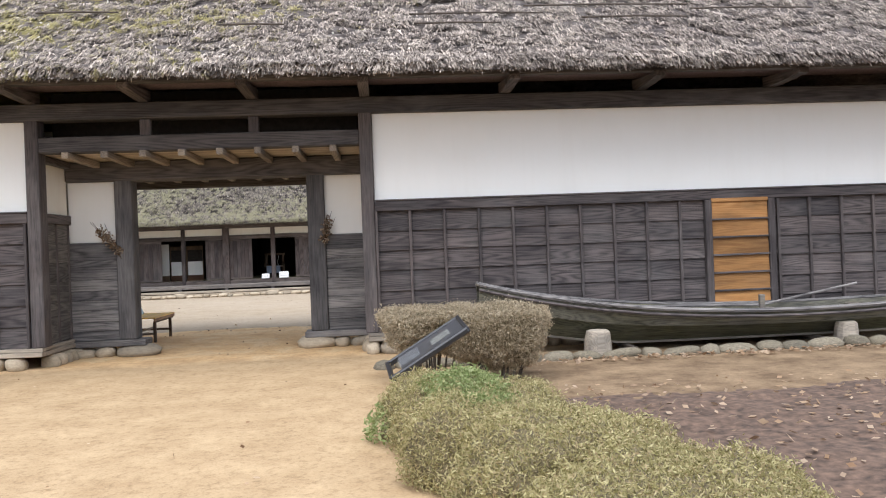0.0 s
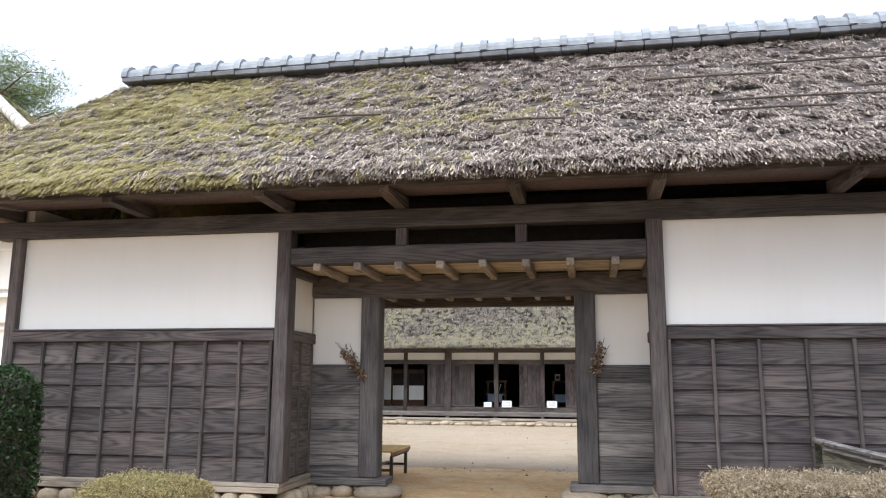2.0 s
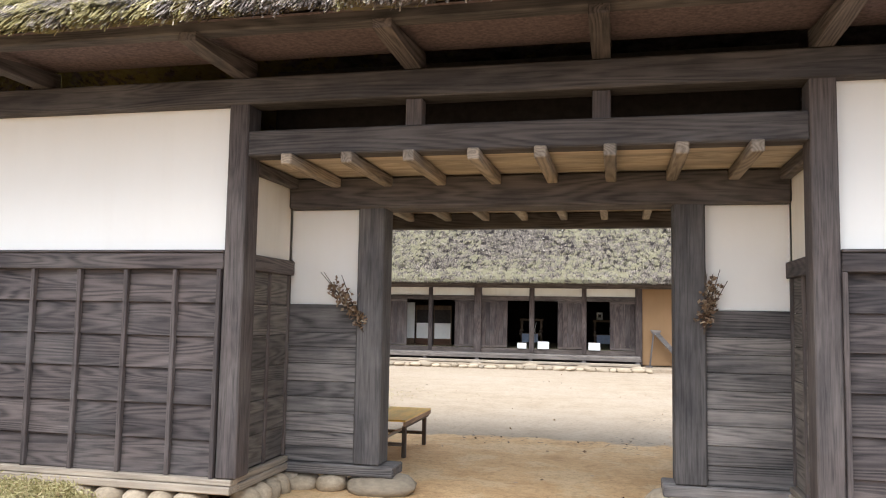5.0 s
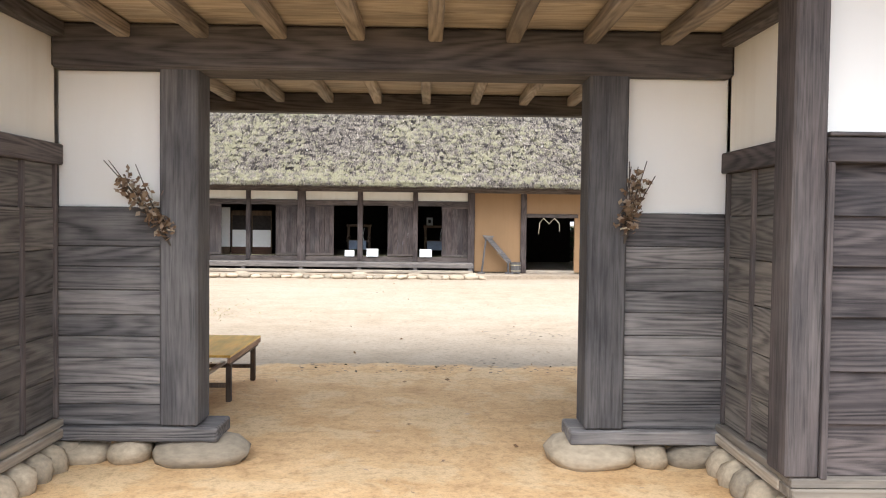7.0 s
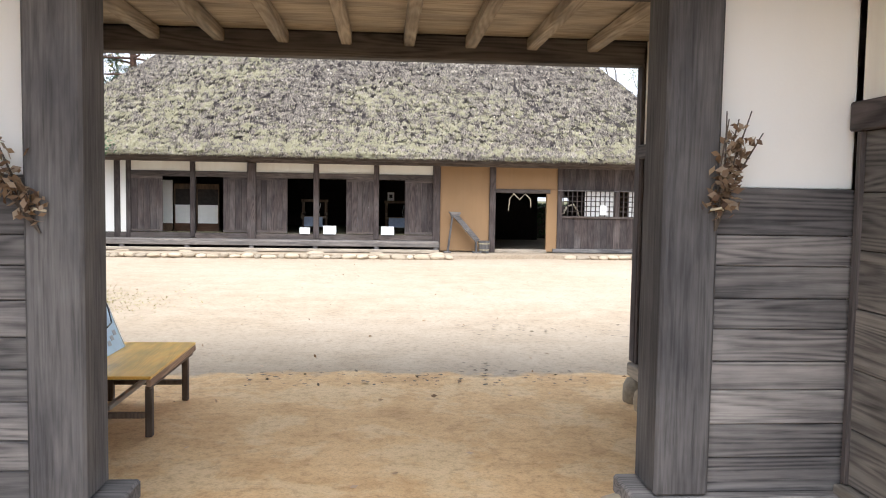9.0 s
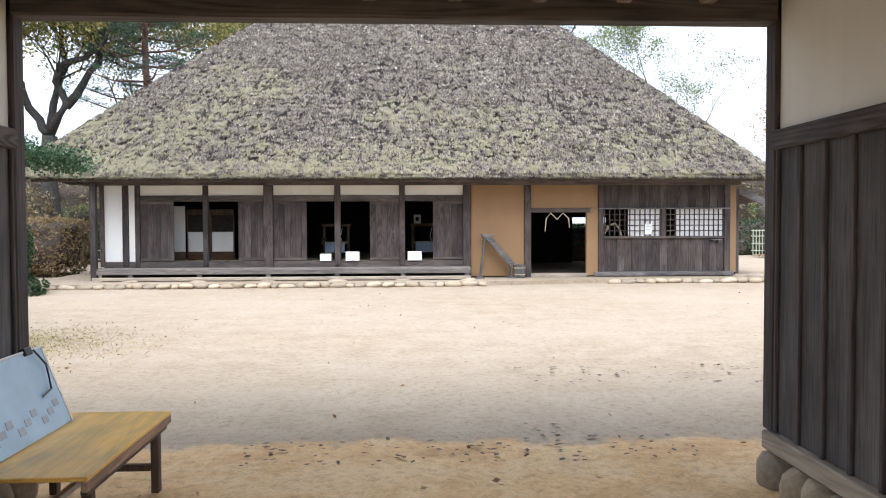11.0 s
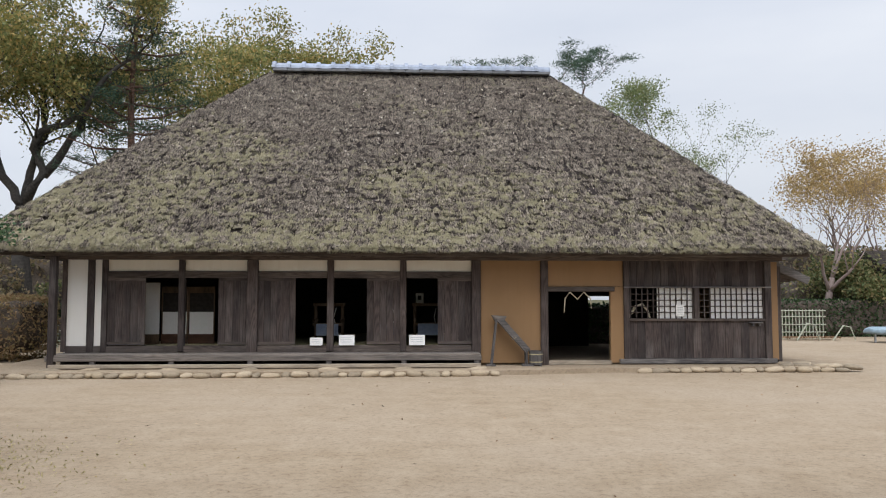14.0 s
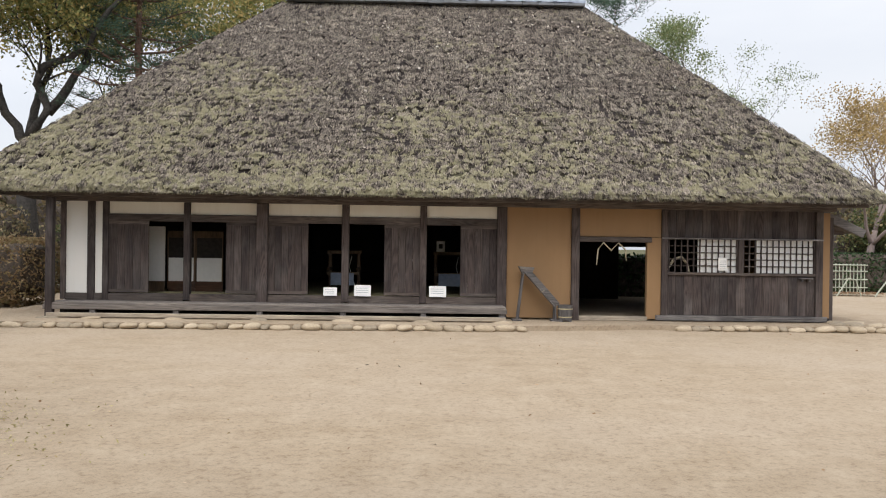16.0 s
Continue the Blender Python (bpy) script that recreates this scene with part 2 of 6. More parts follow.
    p.inputs["Roughness"].default_value = 0.93
    p.inputs["Specular IOR Level"].default_value = 0.2
    bump(n, l, mixed(n, l, 0.35, mid, fine), p, 0.32, 0.02)
    return m


DW, LW = (0.018, 0.0165, 0.0175), (0.155, 0.13, 0.124)
WOOD_X = wood("dark_weathered_wood_along_x", "x", DW, LW)
WOOD_Y = wood("dark_weathered_wood_along_y", "y", DW, LW)
WOOD_Z = wood("dark_weathered_wood_upright", "z", DW, LW, figure=0.08)
BEAM_X = wood("aged_beam_along_x", "x", (0.036, 0.033, 0.033), (0.135, 0.12, 0.115))
BEAM_Y = wood("aged_beam_along_y", "y", (0.036, 0.033, 0.033), (0.135, 0.12, 0.115))
GREY_Z = wood("silvered_post_wood", "z", (0.034, 0.033, 0.034), (0.175, 0.166, 0.164), (0.38, 0.37, 0.37), 0.4, figure=0.07)
GREY_X = wood("silvered_board_wood", "x", (0.022, 0.022, 0.025), (0.255, 0.24, 0.232), (0.48, 0.46, 0.44), 0.7, figure=0.24)
GREY_Y = wood("silvered_board_wood_along_y", "y", (0.045, 0.042, 0.04), (0.24, 0.222, 0.2), (0.4, 0.37, 0.33), 0.4)
PALE_X = wood("pale_sill_wood_along_x", "x", (0.22, 0.19, 0.15), (0.42, 0.37, 0.3))
PALE_Y = wood("pale_sill_wood_along_y", "y", (0.22, 0.19, 0.15), (0.42, 0.37, 0.3))
JOIST_Y = wood("pale_joist_wood", "y", (0.26, 0.215, 0.16), (0.52, 0.45, 0.35), fade_amount=0.2)
CEIL_X = wood("tan_ceiling_board_wood", "x", (0.3, 0.25, 0.185), (0.54, 0.47, 0.365), fade_amount=0.15)
BENCH_W = wood("yellow_bench_wood", "y", (0.85, 0.47, 0.09), (0.95, 0.62, 0.15), fade_amount=0.0, rough=0.28)
BENCH_EDGE = wood("worn_bench_edge_wood", "y", (0.16, 0.085, 0.05), (0.42, 0.29, 0.2), fade_amount=0.5)
BENCH_LEG = wood("brown_bench_leg_wood", "z", (0.07, 0.045, 0.03), (0.16, 0.11, 0.07))
ORANGE_W = wood("orange_shutter_wood", "x", (0.3, 0.14, 0.045), (0.45, 0.24, 0.09), fade_amount=0.1)
HOUSE_Z = wood("house_board_wood", "z", (0.028, 0.022, 0.021), (0.105, 0.083, 0.077))
HOUSE_X = wood("house_beam_wood", "x", (0.04, 0.032, 0.03), (0.14, 0.115, 0.1))
ENGAWA = wood("grey_veranda_wood", "x", (0.1, 0.09, 0.082), (0.26, 0.235, 0.215))
BOAT_W = wood("old_boat_wood", "x", (0.07, 0.062, 0.05), (0.25, 0.225, 0.18), fade_amount=0.5)
WHITE = plaster("white_lime_plaster", (0.79, 0.775, 0.735), (0.64, 0.6, 0.52), 0.16)
CREAM = plaster("aged_cream_plaster", (0.78, 0.745, 0.66), (0.56, 0.49, 0.39), 0.4)
OCHRE = plaster("ochre_clay_plaster", (0.295, 0.18, 0.09), (0.225, 0.137, 0.066), 0.5)
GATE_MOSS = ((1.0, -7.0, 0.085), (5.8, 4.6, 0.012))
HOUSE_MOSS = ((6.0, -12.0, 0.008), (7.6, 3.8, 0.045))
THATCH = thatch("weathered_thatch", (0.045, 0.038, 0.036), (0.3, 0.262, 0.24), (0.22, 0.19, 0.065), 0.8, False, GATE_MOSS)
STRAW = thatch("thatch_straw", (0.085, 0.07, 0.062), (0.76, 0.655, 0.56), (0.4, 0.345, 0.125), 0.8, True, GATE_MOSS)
# decay-dark base; seen between straws, its colour also carries the tufts' shade
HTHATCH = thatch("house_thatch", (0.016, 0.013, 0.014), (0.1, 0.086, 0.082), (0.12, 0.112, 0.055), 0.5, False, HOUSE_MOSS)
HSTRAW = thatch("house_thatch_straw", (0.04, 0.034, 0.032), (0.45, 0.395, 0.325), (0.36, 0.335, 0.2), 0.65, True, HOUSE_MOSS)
UNDER = plain("brown_thatch_underside", (0.12, 0.085, 0.085), 0.95, 0, 0.4, 30)
TILE = plain("grey_ridge_tile", (0.23, 0.255, 0.285), 0.55, 0, 0.22, 6, 0.15)
DARK_TILE = plain("dark_base_tile", (0.13, 0.14, 0.155), 0.6, 0, 0.25, 6, 0.15)
PALE_TILE = plain("pale_hip_tile", (0.5, 0.5, 0.46), 0.7, 0, 0.3, 6, 0.15)
HTILE = plain("blue_grey_ridge_tile", (0.26, 0.31, 0.41), 0.5, 0, 0.25, 6, 0.15)
STONE = plain("river_stone", (0.34, 0.283, 0.207), 0.9, 0, 0.2, 4, 0.3)
SOIL = plain("dark_bed_soil", (0.1, 0.062, 0.042), 0.97, 0, 0.6, 14)
EARTH = earth()
PAPER = plain("white_paper", (0.82, 0.82, 0.8), 0.8, 0, 0.03)
BLACK = plain("black_lacquered_metal", (0.02, 0.02, 0.022), 0.4, 0, 0.2)
DARKIN = plain("near_black_wood", (0.022, 0.018, 0.016), 0.9, 0, 0.4)
ROPE = plain("straw_rope", (0.5, 0.44, 0.32), 0.9, 0, 0.25, 40)
BAMBOO = plain("dry_bamboo", (0.38, 0.33, 0.2), 0.6, 0, 0.25, 8)
PALEBAM = plain("sun_bleached_bamboo", (0.36, 0.38, 0.3), 0.6, 0, 0.25, 8)
OAKBARK = plain("grey_oak_bark", (0.05, 0.045, 0.04), 0.95, 0, 0.5, 14)
BARK = plain("tree_bark", (0.075, 0.06, 0.048), 0.95, 0, 0.5, 14)
PINEBARK = plain("pine_bark", (0.12, 0.07, 0.05), 0.95, 0, 0.5, 14)
TATAMI = plain("tatami_straw", (0.3, 0.27, 0.15), 0.8, 0, 0.15, 30)
METAL = plain("galvanised_metal", (0.4, 0.42, 0.44), 0.4, 0.7, 0.15)
OAKLEAF = leafy("autumn_oak_leaves", [(0.11, 0.135, 0.05), (0.2, 0.22, 0.08), (0.34, 0.31, 0.11), (0.46, 0.33, 0.13)])
GREENLEAF = leafy("evergreen_leaves", [(0.016, 0.034, 0.013), (0.04, 0.075, 0.03), (0.085, 0.13, 0.055)], 0.3)
PINELEAF = leafy("pine_needles", [(0.04, 0.08, 0.055), (0.09, 0.14, 0.09)])
GOLDLEAF = leafy("golden_leaves", [(0.34, 0.22, 0.09), (0.44, 0.32, 0.13), (0.3, 0.23, 0.13)])
PALELEAF = leafy("sparse_pale_green_leaves", [(0.13, 0.18, 0.08), (0.2, 0.25, 0.11), (0.25, 0.25, 0.13)])
DRYLEAF = leafy("dry_hedge_leaves", [(0.19, 0.15, 0.095), (0.4, 0.325, 0.22), (0.53, 0.45, 0.32)])
YELLOWLEAF = leafy("yellow_green_hedge_leaves", [(0.16, 0.14, 0.055), (0.34, 0.3, 0.13), (0.52, 0.46, 0.24), (0.36, 0.27, 0.15)])
FRESHLEAF = leafy("fresh_green_leaves", [(0.16, 0.21, 0.07), (0.27, 0.31, 0.12), (0.38, 0.4, 0.2)])
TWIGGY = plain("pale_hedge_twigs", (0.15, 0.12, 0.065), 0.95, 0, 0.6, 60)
ROOFLEAF = leafy("pale_blown_leaves", [(0.5, 0.42, 0.33), (0.66, 0.6, 0.52), (0.75, 0.72, 0.66)])
MUD = leafy("dark_wet_bits", [(0.09, 0.07, 0.05), (0.16, 0.12, 0.08)])
LITTER = leafy("fallen_leaves", [(0.26, 0.155, 0.085), (0.38, 0.26, 0.16), (0.5, 0.38, 0.27), (0.2, 0.12, 0.07)])


# ---- mesh helpers ----
class Shape:
    def __init__(self):
        self.v, self.f = [], []

    def add(self, verts, faces, m=None):
        k = len(self.v)
        self.v += [tuple(m @ Vector(p)) for p in verts] if m else [tuple(p) for p in verts]
        self.f += [tuple(i + k for i in f) for f in faces]
        return self

    def box(self, x0, x1, y0, y1, z0, z1, c=0.004, m=None):
        """A box with chamfered edges."""
        lo, hi = (min(x0, x1), min(y0, y1), min(z0, z1)), (max(x0, x1), max(y0, y1), max(z0, z1))
        c = min(c, *(0.3 * (b - a) for a, b in zip(lo, hi)))
        mid = Vector([(a + b) / 2 for a, b in zip(lo, hi)])
        index, verts = {}, []
        for sx in (0, 1):
            for sy in (0, 1):
                for sz in (0, 1):
                    s = (sx, sy, sz)
                    for a in range(3):
                        p = []
                        for k in range(3):
                            e = hi[k] if s[k] else lo[k]
                            p.append(e if k == a else e + (-c if s[k] else c))
                        index[s, a] = len(verts)
                        verts.append(tuple(p))
        faces = []
        for a in range(3):
            b, d = (a + 1) % 3, (a + 2) % 3
            for s in (0, 1):
                ring = []
                for u, w in ((0, 0), (1, 0), (1, 1), (0, 1)):
                    key = [0, 0, 0]
                    key[a], key[b], key[d] = s, u, w
                    ring.append(index[tuple(key), a])
                faces.append(ring)
            for u in (0, 1):
                for w in (0, 1):
                    k0, k1 = [0, 0, 0], [0, 0, 0]
                    k0[a], k0[b], k0[d] = 0, u, w
                    k1[a], k1[b], k1[d] = 1, u, w
                    faces.append([index[tuple(k0), b], index[tuple(k1), b], index[tuple(k1), d], index[tuple(k0), d]])
        for sx in (0, 1):
            for sy in (0, 1):
                for sz in (0, 1):
                    faces.append([index[(sx, sy, sz), a] for a in range(3)])
        for f in faces:
            p = [Vector(verts[i]) for i in f]
            nrm = (p[1] - p[0]).cross(p[2] - p[0])
            if nrm.dot(sum(p, Vector()) / len(p) - mid) < 0:
                f.reverse()
        return self.add(verts, faces, m)

    def tube(self, points, radii, sides=8, cap=True):
        """A tapered tube along points."""
        rings, verts, faces = [], [], []
        pts = [Vector(p) for p in points]
        for i, p in enumerate(pts):
            d = (pts[min(i + 1, len(pts) - 1)] - pts[max(i - 1, 0)]).normalized()
            u = d.orthogonal().normalized() if abs(d.z) > 0.95 else d.cross(Vector((0, 0, 1))).normalized()
            w = d.cross(u)
            ring = []
            for k in range(sides):
                a = math.tau * k / sides
                ring.append(len(verts))
                verts.append(tuple(p + (u * math.cos(a) + w * math.sin(a)) * radii[i]))
            rings.append(ring)
        for r0, r1 in zip(rings, rings[1:]):
            for k in range(sides):
                faces.append((r0[k], r0[(k + 1) % sides], r1[(k + 1) % sides], r1[k]))
        if cap:
            faces += [tuple(rings[0][::-1]), tuple(rings[-1])]
        return self.add(verts, faces)

    def prism(self, outline, axis, a, b):
        """An outline (list of 2D points in the two other axes) drawn out along an axis."""
        k = "xyz".index(axis)
        verts = []
        for t in (a, b):
            for u, w in outline:
                p = [u, w]
                p.insert(k, t)
                verts.append(tuple(p))
        n = len(outline)
        faces = [tuple(range(n)), tuple(range(2 * n - 1, n - 1, -1))]
        faces += [(i, i + n, (i + 1) % n + n, (i + 1) % n) for i in range(n)]
        return self.add(verts, faces)


def mesh_of(name, shape, material, smooth=False):
    me = bpy.data.meshes.new(name)
    me.from_pydata(shape.v, [], shape.f)
    me.materials.append(material)
    if smooth:
        me.polygons.foreach_set("use_smooth", [True] * len(me.polygons))
    me.update()
    return me


def fix_normals(me):
    bm = bmesh.new()
    bm.from_mesh(me)
    bmesh.ops.recalc_face_normals(bm, faces=bm.faces)
    bm.to_mesh(me)
    bm.free()


def part(name, shape, material, parent=None, label="", smooth=False, recalc=False):
    me = mesh_of(name, shape, material, smooth)
    if recalc:
        fix_normals(me)
    ob = new(name, me)
    if parent:
        ob.parent = parent
    if label:
        ob["label"] = label
    return ob


def empty(name, label, category, at=(0, 0, 0), group="", kind=""):
    ob = tagged(new(name), label, category, group, kind)
    ob.location = at
    return ob


def box(x0, x1, y0, y1, z0, z1, c=0.004, m=None):
    return Shape().box(x0, x1, y0, y1, z0, z1, c, m)


rnd = random.Random(11)
rng = np.random.default_rng(5)

STONES = []
for k in range(7):
    bm = bmesh.new()
    bmesh.ops.create_icosphere(bm, subdivisions=2, radius=1.0)
    for v in bm.verts:
        p = v.co.copy()
        v.co *= 1 + 0.22 * noise.noise(p * 1.1 + Vector((k * 7.3, 0, 0)))
        v.co.x = math.copysign(abs(v.co.x) ** 0.8, v.co.x)
        v.co.z = math.copysign(abs(v.co.z) ** 0.8, v.co.z)
    me = bpy.data.meshes.new("stone")
    bm.to_mesh(me)
    bm.free()
    me.polygons.foreach_set("use_smooth", [True] * len(me.polygons))
    me.materials.append(STONE)
    STONES.append(me)


MOSSY = []
for me in STONES:
    me = me.copy()
    me.materials.clear()
    me.materials.append(plain("dark_mossy_stone", (0.15, 0.13, 0.095), 0.92, 0, 0.5, 9, 0.4) if not MOSSY else MOSSY[0].materials[0])
    MOSSY.append(me)


def stone(parent, x, y, z, sx, sy, sz, turn=0.0, name="stone", kinds=STONES):
    ob = new(name, rnd.choice(kinds))
    ob.matrix_basis = pose(x, y, z, rnd.uniform(-6, 6), rnd.uniform(-6, 6), turn) @ Matrix.Diagonal((sx, sy, sz, 1))
    if parent:
        ob.parent = parent
    return ob


def soft_noise(P, scale, seed=0.0):
    return np.array([noise.noise(Vector((p[0] * scale + seed, p[1] * scale, p[2] * scale))) for p in P])


def leaf_quads(s, P, size, r, flat=0.0, slim=0.28):
    """Small pointed leaves at the points P, turned at random."""
    n = len(P)
    A = r.normal(size=(n, 3))
    B = r.normal(size=(n, 3))
    A[:, 2] *= 1 - flat
    B[:, 2] *= 1 - flat
    A /= np.linalg.norm(A, axis=1)[:, None]
    B -= A * np.sum(A * B, axis=1)[:, None]
    B /= np.linalg.norm(B, axis=1)[:, None]
    L = size * r.uniform(0.6, 1.3, n)[:, None]
    k = len(s.v)
    V = np.stack([P - A * L / 2, P + B * L * slim, P + A * L / 2, P - B * L * slim], 1).reshape(-1, 3)
    s.v += [tuple(v) for v in V]
    s.f += [(k + 4 * i, k + 4 * i + 1, k + 4 * i + 2, k + 4 * i + 3) for i in range(n)]


# ---- ground ----
def spaced(lo, hi, step, far):
    inner = list(np.arange(lo, hi + step / 2, step))
    return [lo - f for f in reversed(far)] + inner + [hi + f for f in far]


def ground():
    far = [4, 12, 30, 80, 300, 1500]
    xs, ys = spaced(-16, 12, 0.25, far), spaced(-3, 34, 0.25, far)
    s = Shape()
    for y in ys:
        for x in xs:
            z = 0.012 * noise.noise(Vector((x * 0.9, y * 0.9, 0))) + 0.006 * noise.noise(Vector((x * 3, y * 3, 4)))
            s.v.append((x, y, z - 0.006))
    w = len(xs)
    s.f = [(j * w + i, j * w + i + 1, (j + 1) * w + i + 1, (j + 1) * w + i) for j in range(len(ys) - 1) for i in range(w - 1)]
    tagged(part("ground", s, EARTH, smooth=True), "trodden sandy earth of the forecourt and yard", "ground", kind="structure")


ground()


# ---- thatched roofs ----
def sheet(s, a, b, c, d, nu, nv, wave, rows, swell):
    """A sheet between four corners (a-b low, d-c high), heaved a little."""
    a, b, c, d = (Vector(p) for p in (a, b, c, d))
    k = len(s.v)
    for j in range(nv + 1):
        for i in range(nu + 1):
            u, v = i / nu, j / nv
            p = (a * (1 - u) + b * u) * (1 - v) + (d * (1 - u) + c * u) * v
            sag = swell * math.sin(math.pi * v)
            p.z += sag + wave * noise.noise(p * 1.1) + 0.5 * wave * noise.noise(p * 4.0) + (0.5 * wave * noise.noise(p * 9.0) if 0 < j < nv else 0)
            if 0 < j < nv:
                p.z += 1.1 * wave * ((v * rows + 1.5 * noise.noise(p * 0.8)) % 1.0 - 0.5)
            s.v.append(tuple(p))
    for j in range(nv):
        for i in range(nu):
            q = k + j * (nu + 1) + i
            s.f.append((q, q + 1, q + nu + 2, q + nu + 1))


def lattice_noise(x, y, seed):
    """Smooth noise over the plane, between 0 and 1."""
    table = np.random.default_rng(seed).random((64, 64))
    i, j = np.floor(x).astype(int), np.floor(y).astype(int)
    f, g = x - i, y - j
    f, g = f * f * (3 - 2 * f), g * g * (3 - 2 * g)
    at = lambda p, q: table[p % 64, q % 64]
    return (at(i, j) * (1 - f) + at(i + 1, j) * f) * (1 - g) + (at(i, j + 1) * (1 - f) + at(i + 1, j + 1) * f) * g


def straws(s, a, b, c, d, count, length, width, lift, wave, low_share=0.0, seed=1, rows=0, bare=0.0, droop=0.0, grit=8.0, swell=-0.1):
    """Straws lying down the slope between four corners, in ragged rows with bare hollows that show the base."""
    r = np.random.default_rng(seed)
    a, b, c, d = (np.array(p, float) for p in (a, b, c, d))
    wide, tall = np.linalg.norm(b - a), np.linalg.norm((c + d - a - b) / 2)
    u = r.random(count)
    v = r.random(count)
    low = r.random(count) < low_share
    v = np.where(low, v * 0.05, v)
    clump = 0.25 * lattice_noise(u * wide * 1.7, v * tall * 4, seed + 40) + 0.75 * lattice_noise(u * wide * grit, v * tall * grit * 1.5, seed + 50)
    keep = (clump > bare + r.normal(0, 0.04, count)) | low
    u, v, low, clump = u[keep], v[keep], low[keep], clump[keep]
    count = len(u)
    if rows:
        wob = 1.6 * lattice_noise(u * wide * 0.9, v * tall * 0.8, seed + 60)
        k = np.floor(v * rows + wob)
        f = v * rows + wob - k
        v = np.where(low, v, np.clip((k + f ** 1.7 - wob) / rows, 0.0, 1.0))
    P = ((a * (1 - u[:, None]) + b * u[:, None]) * (1 - v[:, None]) + (d * (1 - u[:, None]) + c * u[:, None]) * v[:, None])
    P[:, 2] += swell * np.sin(np.pi * v)
    down = (a + b - c - d) / 2
    down /= np.linalg.norm(down)
    along = b - a
    along /= np.linalg.norm(along)
    nrm = np.cross(along, -down)
    nrm /= np.linalg.norm(nrm)
    if nrm[2] < 0:
        nrm = -nrm
    L = length * r.uniform(0.5, 1.3, count)
    W = width * r.uniform(0.5, 1.4, count)
    ang = r.normal(0, 0.28, count)
    D = down * np.cos(ang)[:, None] + along * np.sin(ang)[:, None] + nrm * (r.normal(0.05, 0.08, count) + 0.25 * np.clip(clump - 0.5, 0, 1))[:, None] - np.array([0, 0, droop])
    D /= np.linalg.norm(D, axis=1)[:, None]
    S = np.cross(D, nrm)
    S /= np.linalg.norm(S, axis=1)[:, None]
    P += nrm * (lift * (r.uniform(-0.6, 1.0, count) + 1.6 * (clump - 0.5)) + wave)[:, None]
    p0 = P - S * W[:, None] / 2
    p1 = P + S * W[:, None] / 2
    tip = P + D * L[:, None]
    p2 = tip + S * W[:, None] / 2.5
    p3 = tip - S * W[:, None] / 2.5
    k = len(s.v)
    s.v += [tuple(x) for x in np.stack([p0, p1, p2, p3], 1).reshape(-1, 3)]
    s.f += [(k + 4 * i, k + 4 * i + 1, k + 4 * i + 2, k + 4 * i + 3) for i in range(count)]


